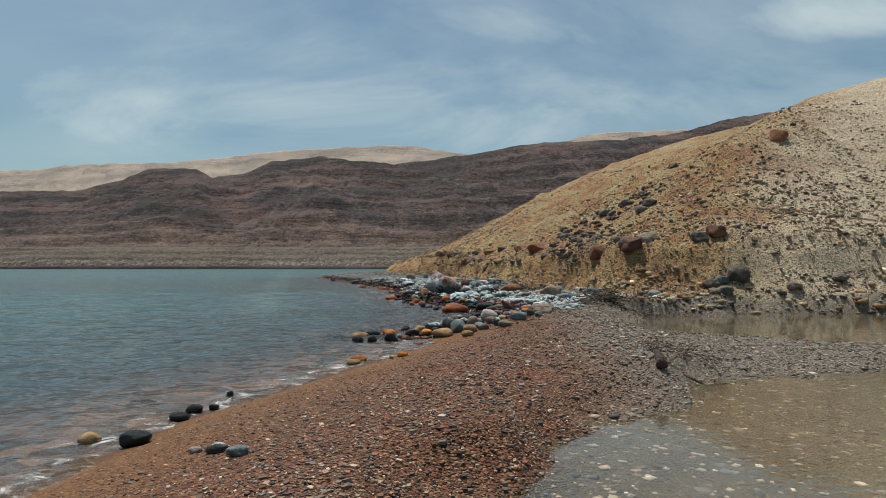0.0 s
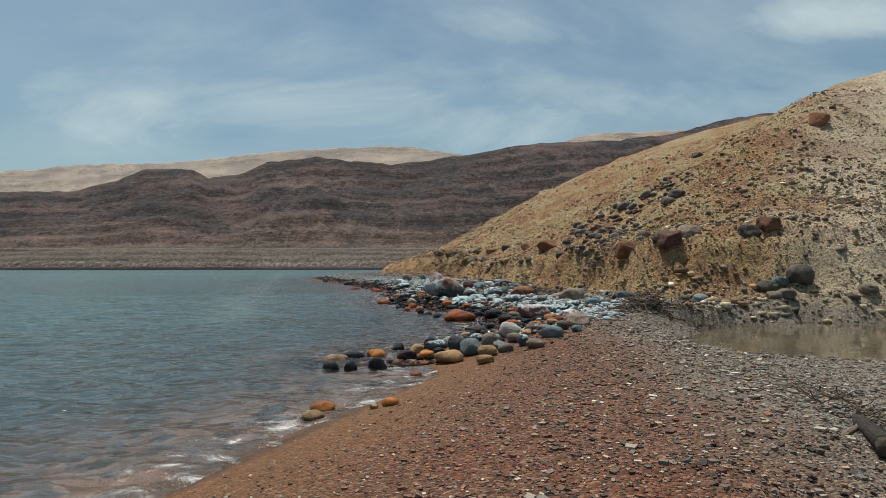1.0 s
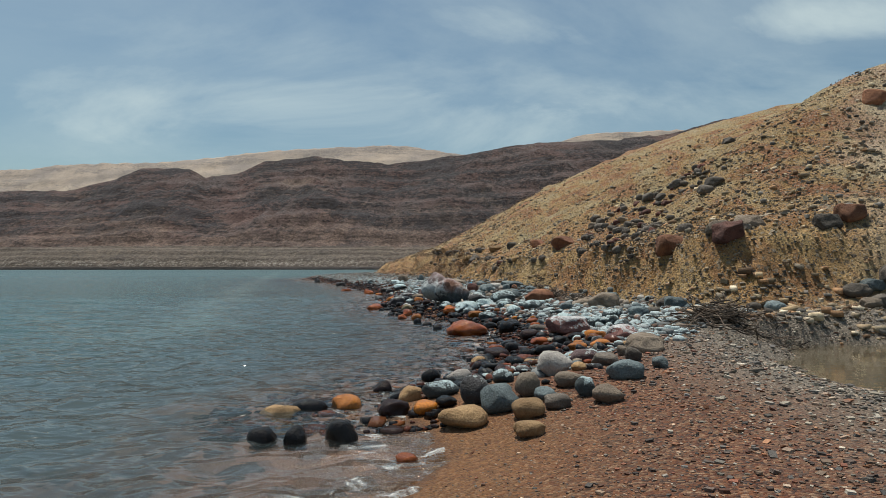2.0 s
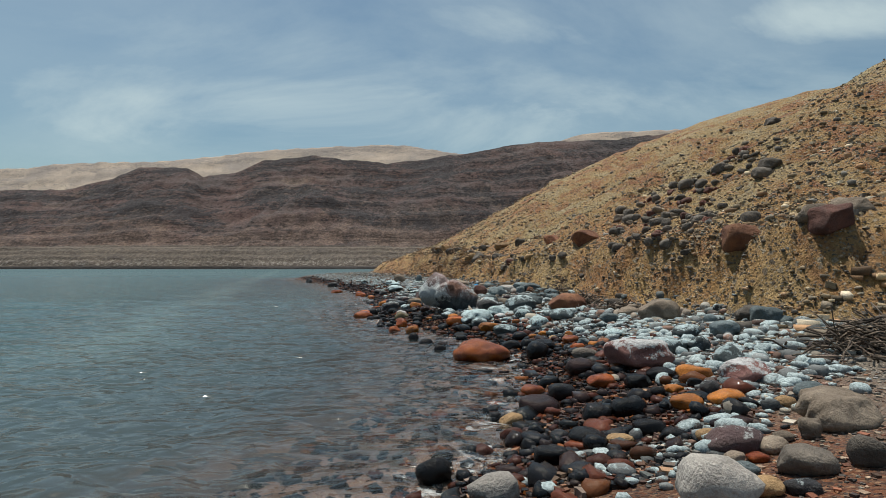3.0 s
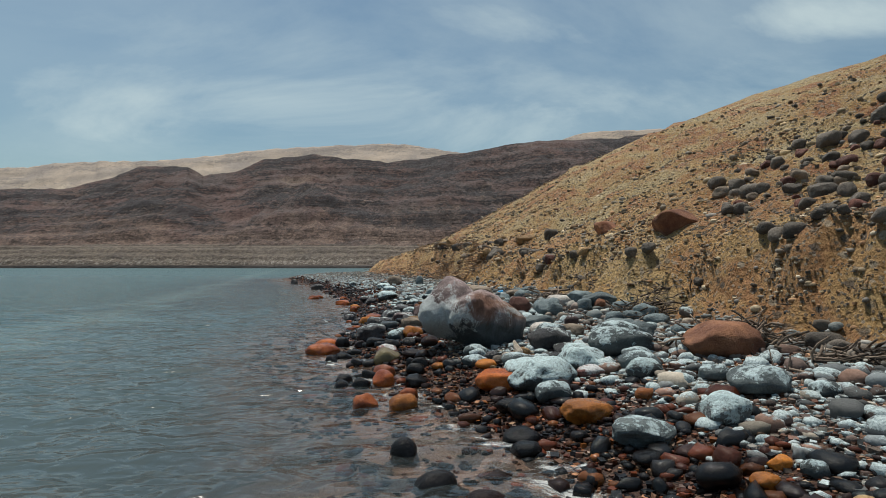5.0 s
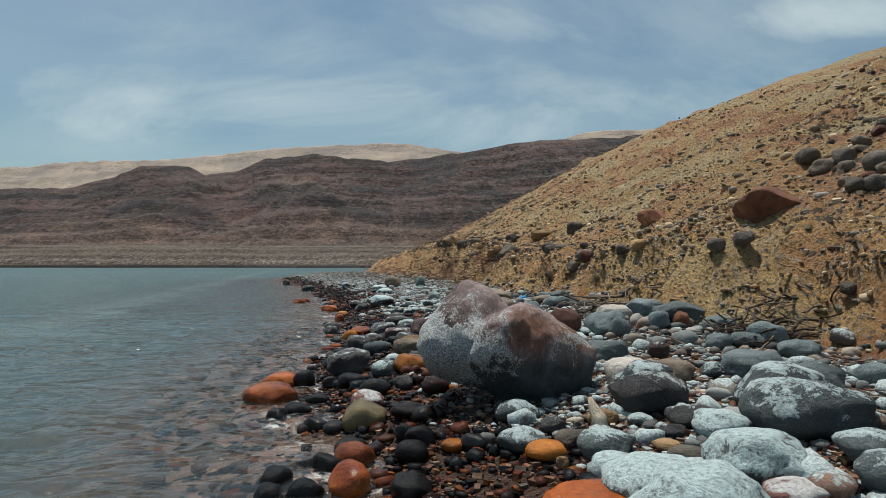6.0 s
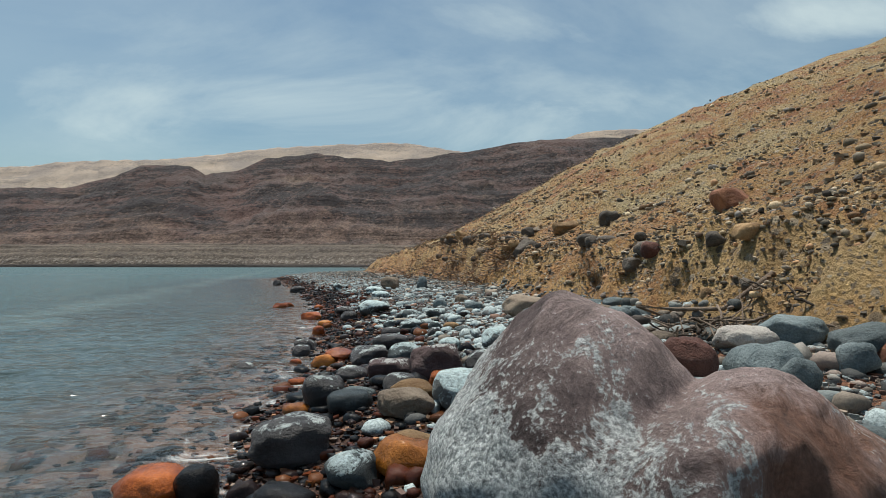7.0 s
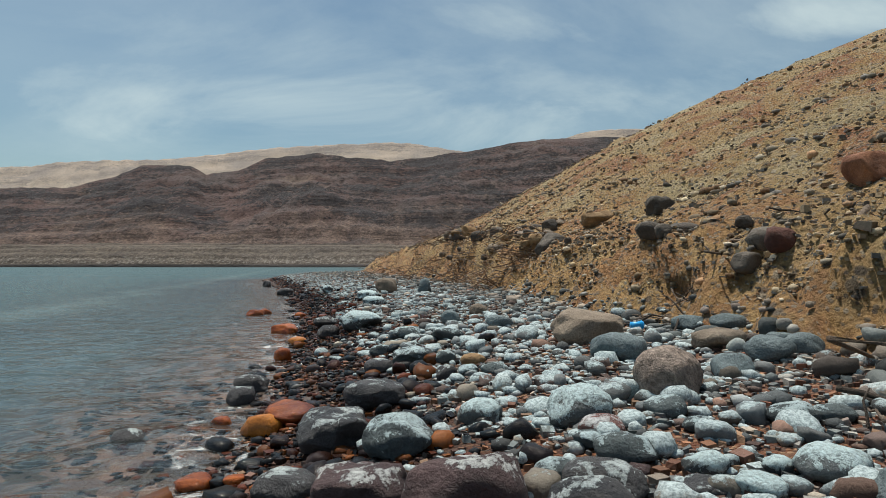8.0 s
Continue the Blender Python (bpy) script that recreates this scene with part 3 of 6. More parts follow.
def land_height(x, y):
    from_sea = x - shore_x(y)
    beach = np.where(from_sea > 0, (0.50 + 0.10 * smooth(9, 14, y) + 0.25 * smooth(25, 31, y)) * (1 - np.exp(-np.maximum(from_sea, 0) / 2.6)), np.maximum(0.13 * from_sea, -2.5 + 0.004 * from_sea))
    beach = np.maximum(beach, -6)
    low = smooth(1.6, 4.0, x - 0.05 * y) * smooth(16.6, 13.5, y)
    beach = beach * (1 - low) + 0.06 * low
    # two shallow pools behind the shingle bar
    pool_a = hollow(x, y, 10.6, 14.2, 6.0, 3.9)
    pool_b = hollow(x, y, 6.1, 3.3, 5.3, 4.1)
    dip = np.maximum(smooth(-0.30, 0.20, pool_a), smooth(-0.50, 0.14, pool_b))
    beach = beach * (1 - dip) - 0.12 * dip - 0.22 * smooth(0.1, 0.8, np.maximum(pool_a, pool_b))
    d = inland(x, y)
    far = 1 - 0.28 * smooth(60, 88, y) - 0.72 * smooth(88, 125, y)
    lower = smooth(24.5, 28.5, y) * smooth(48, 41, y)
    rise = np.interp(d, RISE_D, RISE_Z) * (1 - lower) + np.interp(d, RISE_D, LOW_Z) * lower
    # the undercut bank fades out on the side that faces the pools
    soft = 0.621 * np.clip(d, 0, 1e9)
    bank = smooth(17.5, 20.5, y)
    sea_side, near_side = sides(x, y)
    facing = smooth(-1.0, 4.0, sea_side - near_side)
    up = np.clip(d, 0, 30)
    rise = np.where(d < 3.3, rise * bank + soft * (1 - bank), rise) * (1 + 0.11 * smooth(42, 54, y))
    rise = (rise + facing * (0.6 * smooth(0, 2.5, up) + 0.006 * np.minimum(up, 14) ** 2) + 0.30 * np.clip(x - 24.5, 0, 6) * smooth(22, 30, y) * smooth(50, 40, y)) * far
    bumps = 0.10 * rough(x * 0.55, y * 0.55, 4, 11) + 0.055 * rough(x * 2.3, y * 2.3, 3, 21, 0.65)
    gullies = 0.30 * rough(x * 0.16 + 0.05 * y, y * 0.32, 3, 31) * smooth(2, 8, d)
    crumble = smooth(0.0, 0.3, d) * smooth(2.2, 0.9, d) * bank
    broken = np.abs(rough(x * 0.9, y * 1.5, 3, 81)) - 0.35
    z = beach + rise + smooth(0.0, 0.8, d) * (bumps * 1.2 + gullies) + crumble * (0.26 * broken + 0.17 * rough(x * 2.6, y * 3.3, 4, 85, 0.65))
    z = z + (1 - smooth(0.0, 0.8, d)) * (0.02 * rough(x * 1.3, y * 1.3, 2, 41)) * smooth(0.1, 0.6, np.abs(from_sea))
    return z


def overhang(x, y):
    """How far the crumbling lip of the bank leans out over its foot, towards the lake."""
    d = inland(x, y)
    out = 0.02 + 0.22 * rough(x * 0.4, y * 0.9, 3, 87, 0.6) + 0.07 * rough(x * 3.0, y * 3.6, 3, 88, 0.6)
    return np.maximum(out, 0) * smooth(0.42, 0.85, d) * smooth(2.6, 1.1, d) * smooth(18.5, 21, y) * smooth(70, 55, y)
# [/terrain]


def sheet(name, xs, ys, height, mat, layers=None, within=None, lean=None):
    """A grid of quads over the lines xs and ys, with smooth faces and float layers on its points."""
    gx, gy = np.meshgrid(xs, ys)
    gx, gy = gx.ravel(), gy.ravel()
    gz = height(gx, gy)
    px = gx - lean(gx, gy) if lean else gx
    n, m = len(xs), len(ys)
    i = (np.arange(m - 1)[:, None] * n + np.arange(n - 1)[None, :]).ravel()
    quads = np.stack([i, i + 1, i + n + 1, i + n], 1)
    if within:
        quads = quads[within(gx, gy)[quads].any(1)]
    me = mesh_from(name, np.stack([px, gy, gz], 1), quads, mat)
    for key, f in (layers or {}).items():
        a = me.attributes.new(key, "FLOAT", "POINT")
        a.data.foreach_set("value", np.asarray(f(gx, gy, gz), dtype=np.float32))
    return new(name, me)


def mesh_from(name, points, faces, mat, flat=False):
    me = bpy.data.meshes.new(name)
    k = faces.shape[1]
    me.vertices.add(len(points))
    me.vertices.foreach_set("co", np.ascontiguousarray(points, dtype=np.float32).ravel())
    me.loops.add(len(faces) * k)
    me.loops.foreach_set("vertex_index", np.ascontiguousarray(faces, dtype=np.int32).ravel())
    me.polygons.add(len(faces))
    me.polygons.foreach_set("loop_start", np.arange(0, len(faces) * k, k, dtype=np.int32))
    me.polygons.foreach_set("use_smooth", np.full(len(faces), not flat))
    me.update(calc_edges=True)
    me.materials.append(mat)
    return me


def spread(lo, hi, near_lo, near_hi, step, growth):
    """Lines at even steps from near_lo to near_hi, then wider and wider apart out to lo and hi."""
    mid = list(np.arange(near_lo, near_hi, step))
    right, gap = [near_hi], step
    while right[-1] < hi:
        gap *= growth
        right.append(right[-1] + gap)
    left, gap = [], step
    here = near_lo
    while here > lo:
        gap *= growth
        here -= gap
        left.append(here)
    return np.array(left[::-1] + mid + right)


# ---- the setting ----
ground = sheet("ground", spread(-4000, 4000, -3.0, 8.5, 0.08, 1.085), spread(-3500, 4500, 2.2, 43, 0.11, 1.06), land_height, GROUND,
               {"slope": lambda x, y, z: smooth(-0.5, 0.3, inland(x, y)), "bed": lambda x, y, z: smooth(0.03, -0.08, z) * (x < shore_x(y) + 0.8), "edge": lambda x, y, z: smooth(1.7, 0.3, x - shore_x(y)) * (y < 13), "grey": lambda x, y, z: smooth(0.2, 1.8, x - 0.12 * y + 0.5 * ripples(x * 0.9, y * 0.9, 17)) * (y < 30), "soaked": lambda x, y, z: smooth(1.9, 1.1, x - shore_x(y)) * smooth(12.5, 14, y) + 0.7 * smooth(0.16, 0.02, x - shore_x(y)) * smooth(14, 12.5, y), "pale": lambda x, y, z: smooth(1.0, 7.0, sides(x, y)[0] - sides(x, y)[1] + 1.5 * ripples(x * 0.6, y * 0.6, 90)), "bank": lambda x, y, z: smooth(0.0, 0.3, inland(x, y)) * smooth(4.0, 1.4, inland(x, y)), "pool": lambda x, y, z: smooth(0.05, -0.05, z) * (x > shore_x(y) + 1.5)}, lean=overhang)
tagged(ground, "red-brown shingle beach rising to a tan and ochre clay slope", "ground", kind="structure")


def lake_height(x, y):
    near = np.exp(-np.maximum(np.hypot(x, y - 18) - 18, 0) / 25)
    bend = 0.5 * ripples(x * 0.5, y * 0.5, 50)
    return near * (0.028 * rough(x * 1.5 + 0.3 * y, y * 2.1 + bend, 2, 51) + 0.014 * rough(x * 3.9 - 0.6 * y, y * 5.1 + bend, 2, 61, 0.6))


lake = sheet("water", spread(-4000, 60, -4.5, 2.0, 0.08, 1.08), spread(-3000, 3900, 3, 34, 0.075, 1.07), lake_height, LAKE,
             {"depth": lambda x, y, z: np.clip((shore_x(y) - x) / 12, 0, 1)}, lambda x, y: x < shore_x(y) + 1.0)
lake.visible_shadow = False
tagged(lake, "rippled teal lake water, clear over the shallows", "water", kind="structure")


def pool(cx, cy, rx, ry):
    bm = bmesh.new()
    ring = [bm.verts.new((cx + rx * math.cos(a), cy + ry * math.sin(a), 0.0)) for a in np.linspace(0, 2 * math.pi, 72, endpoint=False)]
    bm.faces.new(ring)
    me = bpy.data.meshes.new("pool")
    bm.to_mesh(me)
    bm.free()
    me.materials.append(POOL)
    ob = new("pool_water", me)
    ob.location.z = 0.004
    ob.visible_shadow = False
    return tagged(ob, "still greenish pool of shallow water behind the shingle bar", "water", kind="structure")


pool(10.6, 14.2, 6.6, 4.5)
pool(6.1, 3.3, 5.85, 4.6)


# the far shore: ranges of bare rock across the lake
SKYLINE_A = [(-1.6, 0.10), (-1.0, 0.115), (-0.73, 0.128), (-0.60, 0.130), (-0.53, 0.150), (-0.49, 0.166), (-0.41, 0.167), (-0.385, 0.152), (-0.33, 0.158), (-0.285, 0.178), (-0.205, 0.187), (-0.13, 0.178), (-0.08, 0.174), (-0.01, 0.182), (0.06, 0.193), (0.13, 0.205), (0.20, 0.212), (0.30, 0.215), (0.40, 0.228), (0.46, 0.246), (0.53, 0.258), (0.7, 0.27), (1.2, 0.26), (1.8, 0.2)]
SKYLINE_B = [(-1.6, 0.15), (-1.0, 0.155), (-0.73, 0.163), (-0.68, 0.165), (-0.62, 0.172), (-0.55, 0.175), (-0.45, 0.177), (-0.36, 0.186), (-0.28, 0.196), (-0.19, 0.201), (-0.15, 0.202), (-0.08, 0.206), (-0.02, 0.199), (0.04, 0.190), (0.12, 0.196), (0.21, 0.214), (0.25, 0.226), (0.33, 0.229), (0.4, 0.232), (0.6, 0.23), (1.0, 0.2), (1.8, 0.16)]


def mountains(name, skyline, foot, crest, mat, power_, terraces, seed, label, rugged=1.0, rows=150, broken=1.0, columns=440):
    """A range across the water: its crest follows the skyline's slope against distance, its side comes down in broken steps to the foot."""
    az = np.concatenate([np.linspace(-1.6, -0.8, 60), np.linspace(-0.79, 0.62, columns), np.linspace(0.63, 1.8, 60)])
    v = np.concatenate([np.linspace(0, 1, rows), np.linspace(1.01, 1.3, 12)])
    ga, gv = np.meshgrid(az, v)
    ga, gv = ga.ravel(), gv.ravel()
    top = np.interp(ga, [p[0] for p in skyline], [p[1] for p in skyline])
    top = top + 0.0013 * rough(ga * 60, ga * 0 + seed, 4, seed)
    reach = foot * (1 + 0.03 * rough(ga * 4.0, ga * 0, 3, seed + 5))
    dist = reach + (crest - reach) * gv
    x, y = ga * dist, dist
    full = top * crest
    inner = np.clip(gv * 8, 0, 1) * np.clip((1 - gv) * 7, 0, 1)
    spurs = rough(x * 0.0042, y * 0.0020, 5, seed + 9, 0.55)
    steps = np.clip(gv, 0, 1) ** power_ + 0.06 * broken * spurs * inner + 0.03 * broken * rough(x * 0.0016, y * 0.0012, 2, seed + 33) * inner
    q = steps * terraces + 0.35 * rough(x * 0.003, y * 0.003, 2, seed + 13)
    ledge = (np.floor(q) + smooth(0.45, 0.9, q - np.floor(q)) - (q - steps * terraces)) / terraces
    steps = steps + 0.42 * broken * (ledge - steps) * inner
    steps = steps + rugged * 0.007 * rough(x * 0.03, y * 0.012, 3, seed + 21, 0.6) * inner
    z = full * np.minimum(steps, 0.06 + 0.94 * np.clip(gv, 0, 1) ** 0.35)
    z = np.where(gv >= 1, full - (gv - 1) * crest * 0.35, z)
    z = np.where(gv <= 0, -5.0, z) + EYE
    n, m = len(az), len(v)
    i = (np.arange(m - 1)[:, None] * n + np.arange(n - 1)[None, :]).ravel()
    ob = new(name, mesh_from(name, np.stack([x, y, z], 1), np.stack([i, i + 1, i + n + 1, i + n], 1), mat))
    return tagged(ob, label, "mountains", kind="structure")


SHELF = [(-1.6, 0.034), (-0.73, 0.036), (-0.4, 0.038), (-0.1, 0.037), (0.2, 0.037), (0.6, 0.036), (1.8, 0.03)]
mountains("backdrop_shore_shelf", SHELF, 1500, 1640, RANGE_LOW, 0.7, 4, 77, "low pale rock shelf carrying a road along the far shore", 3.0, 40)
mountains("backdrop_mountains", SKYLINE_A, 1600, 2700, RANGE_DARK, 0.85, 8, 3, "bare purple-brown rocky mountains with layered ledges across the lake", 1.6, 150, 1.0, 560)
mountains("backdrop_far_mountains", SKYLINE_B, 3000, 3900, RANGE_PALE, 0.8, 6, 40, "pale sandy mountains behind the dark range", 0.5, 60, 0.35, 300)


# ---- stones ----
def icosphere(level):
    bm = bmesh.new()
    bmesh.ops.create_icosphere(bm, subdivisions=level, radius=1.0)
    bm.verts.ensure_lookup_table()
    points = np.array([v.co[:] for v in bm.verts])
    faces = np.array([[v.index for v in f.verts] for f in bm.faces])
    bm.free()
    return points, faces


ICO = {k: icosphere(k) for k in (1, 2, 3, 4, 5, 6)}
corners = np.array([(a, b, c) for a in (-1, 1) for b in (-1, 1) for c in (-1, 1)], float) / math.sqrt(3)
ICO[0] = (corners, np.array([(0, 1, 3), (0, 3, 2), (4, 6, 7), (4, 7, 5), (0, 4, 5), (0, 5, 1), (2, 3, 7), (2, 7, 6), (0, 2, 6), (0, 6, 4), (1, 5, 7), (1, 7, 3)]))


def stone_points(level, rng, boxy=0.3, cuts=3, lumps=0.10):
    """A water-worn stone about 2 across: an icosphere squared off a little, planed by a few flat cuts and dented."""
    p = ICO[level][0].copy()
    p = p / (np.abs(p) ** (2 + 2.2 * boxy)).sum(1, keepdims=True) ** (1 / (2 + 2.2 * boxy))
    for k in range(cuts):
        n = rng.normal(size=3)
        n /= np.linalg.norm(n)
        over = p @ n - rng.uniform(0.70, 0.94)
        p = p - np.outer(np.where(over > 0, over, 0) * 0.92, n)
    a = rng.uniform(0, 50)
    for size, amp in ((1.3, lumps), (2.8, lumps * 0.5), (6.5, lumps * 0.2)):
        bump = (ripples(p[:, 0] * size + a, p[:, 1] * size + p[:, 2] * 0.7 * size, 7) + ripples(p[:, 2] * size - a, p[:, 0] * size - p[:, 1] * 0.6 * size, 8)) * 0.5
        p = p * (1 + amp * bump)[:, None]
    return p


def turn_z(p, angle):
    c, s_ = math.cos(angle), math.sin(angle)
    return p @ np.array([[c, s_, 0], [-s_, c, 0], [0, 0, 1.0]])


def height_at(x, y):
    return float(land_height(np.array([x]), np.array([y]))[0])


def tilt_matrix(rng, amount):
    return np.array((Matrix.Rotation(rng.uniform(-amount, amount), 3, "X") @ Matrix.Rotation(rng.uniform(-amount, amount), 3, "Y")))


def stone(name, x, y, w, d, h, mat, label, turn=0.0, sink=0.22, level=4, boxy=0.3, cuts=3, lumps=0.10, seed=None, tilt=0.15, category="rock", group=""):
    """One stone, w across, d deep and h high, bedded a little into the ground at (x, y)."""
    rng = np.random.default_rng(int(abs(x * 131 + y * 977) * 10) if seed is None else seed)
    p = stone_points(level, rng, boxy, cuts, lumps) @ tilt_matrix(rng, tilt).T
    p = p * np.array([w, d, h]) * 0.5 / np.abs(p).max(0)
    p = turn_z(p, turn)
    ob = new(name, mesh_from(name, p, ICO[level][1], mat))
    ob.location = (x - float(overhang(np.array([x]), np.array([y]))[0]), y, height_at(x, y) + h * (0.5 - sink))
    return tagged(ob, label, category, group)


def scatter(name, xs, ys, sizes, mat, label, flatness=(0.45, 0.8), level=1, seed=1, sink=0.25, category="stones", forms=10, angular=False):
    """Countless loose stones on the ground, one mesh."""
    rng = np.random.default_rng(seed)
    shapes = [stone_points(level, rng, 0.5, 4 if level > 1 else 1, 0.26) for _ in range(forms)]
    faces = ICO[level][1]
    k = len(shapes[0])
    n = len(xs)
    pick = rng.integers(0, forms, n)
    base = np.array(shapes)[pick]
    wide = rng.uniform(0.6, 1.25, (n, 2))
    high = rng.uniform(*flatness, n)
    size = np.stack([wide[:, 0], wide[:, 1], high], 1) * sizes[:, None] * 0.5
    base = base * size[:, None, :]
    a = rng.uniform(0, 2 * math.pi, n)
    lean = rng.normal(0, 0.2, n)
    x1, z1 = base[..., 0] * np.cos(lean)[:, None] - base[..., 2] * np.sin(lean)[:, None], base[..., 0] * np.sin(lean)[:, None] + base[..., 2] * np.cos(lean)[:, None]
    x2 = x1 * np.cos(a)[:, None] - base[..., 1] * np.sin(a)[:, None]
    y2 = x1 * np.sin(a)[:, None] + base[..., 1] * np.cos(a)[:, None]
    zs = land_height(xs, ys) + size[:, 2] * (1 - 2 * sink)
    points = np.stack([x2 + (xs - overhang(xs, ys))[:, None], y2 + ys[:, None], z1 + zs[:, None]], 2).reshape(-1, 3)
    tris = (faces[None] + (np.arange(n) * k)[:, None, None]).reshape(-1, 3)
    return tagged(new(name, mesh_from(name, points, tris, mat, angular)), label, category, kind="stuff")


def power(rng, n, lo, hi, steep=2.0):
    u = rng.random(n)
    return (lo ** -steep + u * (hi ** -steep - lo ** -steep)) ** (-1 / steep)


KINDS = {
    "wd": (WET_DARK, "wet black rounded stone at the water's edge"),
    "wb": (WET_BROWN, "wet dark brown stone at the water's edge"),
    "wr": (WET_RED, "wet brick-red stone at the water's edge"),
    "wo": (WET_ORANGE, "wet rusty orange stone at the water's edge"),
    "wy": (OCHRE, "yellow ochre stone in the shallows"),
    "wg": (WET_GREY, "wet blue-grey stone at the water's edge"),
    "moss": (MOSSY, "wet olive-brown stone standing in the shallows"),
    "salt": (SALT, "grey stone with a pale crust of salt"),
    "sh": (SALT_HEAVY, "grey stone thickly whitened by salt"),
    "sp": (SALT_PINK, "pinkish stone with a white salt cap"),
    "sd": (SALT_DARK, "dark stone with flaking white salt patches"),
    "osalt": (OCHRE_SALT, "ochre stone with a flaking salt crust"),
    "grey": (GREY, "smooth dry blue-grey stone on the upper shore"),
    "dark": (DARK, "dry dark grey-brown stone"),
    "plum": (PLUM, "plum-brown angular stone with salt on top"),
    "plumred": (PLUM_RED, "reddish-brown worn boulder beside driftwood twigs"),
    "pdark": (PLUM_RED, "dark reddish-brown stone stuck in the bank"),
    "pit": (PITTED, "pitted brown and white stone on the shore"),
    "red": (RED, "rust-red sandstone block"),
    "beige": (BEIGE, "smooth beige stone on the upper shore"),
    "bp": (BEIGE, "large smooth pinkish-beige stone"),
    "ochre": (OCHRE, "dry ochre-yellow stone"),
    "white": (WHITE, "whitish limestone with blunt edges"),
}
TAKEN = []


def rock(kind, x, y, w, d, h, boxy=0.28, cuts=3, sink=0.16):
    if kind == "wd" and y > 28 and w > 0.28:
        kind = "sd"
    mat, label = KINDS[kind]
    size = "small" if w < 0.16 else "large" if w > 0.5 else "medium-sized"
    TAKEN.append((x, y, 0.42 * max(w, d)))
    level = 3 if w < 0.42 else 4 if w < 0.9 else 5
    rng = np.random.default_rng(int(abs(x * 131 + y * 977) * 10))
    into_bank = float(inland(np.array([x]), np.array([y]))[0])
    if into_bank > 0.1:
        x -= min(into_bank, 0.8) + 0.1
    boxy = boxy + rng.uniform(-0.3, 0.25)
    return stone("rock", x, y, w, d, h / (1 - sink), mat, size + " " + label, rng.uniform(-0.35, 0.35), sink, level, boxy, cuts, 0.18, category="rock", group="stones of the shore")


def slope_rock(kind, x, y, w, d, h, boxy=0.5, cuts=5):
    mat, label = KINDS[kind]
    # the large blocks lie on the lip of the bank, not on its face
    up_bank = float(inland(np.array([x]), np.array([y]))[0])
    if w > 0.4 and 0.3 < up_bank < 1.2 and y > 19:
        x += 1.2 - up_bank
    TAKEN.append((x, y, 0.45 * max(w, d)))
    return stone("slope_rock", x, y, w, d, h / 0.72, mat, " ".join(label.split(" on ")[0].split(" stuck ")[0].split()[:7]) + " on the clay slope", 0.0, 0.42, 3 if w < 0.5 else 4, 1.1 if kind == "red" else boxy, cuts, 0.08 if kind == "red" else 0.15, category="rock", group="stones of the slope")


# [rocks]
rock("wd", -2.35, 5.42, 0.18, 0.13, 0.08)
rock("wd", -2.32, 4.60, 0.23, 0.18, 0.11)
rock("wy", -2.80, 4.85, 0.19, 0.17, 0.10)
rock("wd", -2.36, 5.79, 0.16, 0.14, 0.09)
rock("wd", -2.28, 6.52, 0.09, 0.07, 0.11)
rock("wd", -2.19, 5.84, 0.10, 0.08, 0.06)
rock("grey", -1.27, 3.76, 0.14, 0.11, 0.06)
rock("sd", -1.44, 3.90, 0.15, 0.11, 0.06)
rock("wo", -1.26, 9.10, 0.26, 0.23, 0.12)
rock("white", -1.61, 3.97, 0.09, 0.07, 0.04)
rock("beige", 11.13, 18.64, 0.50, 0.40, 0.26)
rock("dark", 8.63, 18.55, 0.61, 0.51, 0.26)
rock("dark", 12.96, 19.00, 0.55, 0.44, 0.23)
rock("wo", -0.60, 8.89, 0.18, 0.15, 0.08)
rock("wy", -0.74, 8.84, 0.09, 0.08, 0.05)
rock("wy", -1.28, 8.74, 0.21, 0.19, 0.09)
rock("wr", -0.44, 10.88, 0.17, 0.13, 0.07)
rock("wd", -1.60, 11.39, 0.24, 0.21, 0.25)
rock("wd", -1.32, 11.34, 0.19, 0.17, 0.24)
rock("wd", -0.97, 11.38, 0.26, 0.20, 0.24)
rock("wy", -1.69, 12.31, 0.39, 0.27, 0.22)
rock("wo", -1.11, 12.54, 0.29, 0.27, 0.18)
rock("wd", -1.45, 12.46, 0.36, 0.28, 0.19)
rock("wb", -0.82, 13.27, 0.22, 0.17, 0.19)
rock("wb", -0.61, 12.16, 0.31, 0.28, 0.14)
rock("wo", -0.33, 12.05, 0.24, 0.21, 0.12)
rock("ochre", -0.49, 12.65, 0.23, 0.19, 0.15)
rock("ochre", -0.01, 11.54, 0.41, 0.36, 0.17)
rock("salt", -0.19, 12.48, 0.37, 0.27, 0.16)
rock("wd", -0.13, 12.11, 0.22, 0.19, 0.10)
rock("sd", 0.12, 12.04, 0.30, 0.22, 0.25)
rock("grey", 0.31, 11.78, 0.34, 0.29, 0.22)
rock("salt", 0.44, 12.68, 0.22, 0.20, 0.14)
rock("beige", 0.59, 12.04, 0.24, 0.18, 0.21)
rock("ochre", 0.51, 11.46, 0.27, 0.23, 0.15)
rock("ochre", 0.45, 10.99, 0.24, 0.19, 0.10)
rock("white", 0.99, 12.77, 0.39, 0.34, 0.25, cuts=8)
rock("beige", 0.99, 12.15, 0.28, 0.24, 0.13)
rock("salt", 1.06, 11.81, 0.20, 0.15, 0.16)
rock("grey", 0.71, 11.85, 0.20, 0.18, 0.11)
rock("dark", 0.78, 11.62, 0.23, 0.20, 0.11)
rock("beige", 1.19, 11.59, 0.29, 0.25, 0.13)
rock("grey", 1.54, 12.25, 0.37, 0.33, 0.17)
rock("bp", 2.26, 13.90, 0.47, 0.38, 0.20)
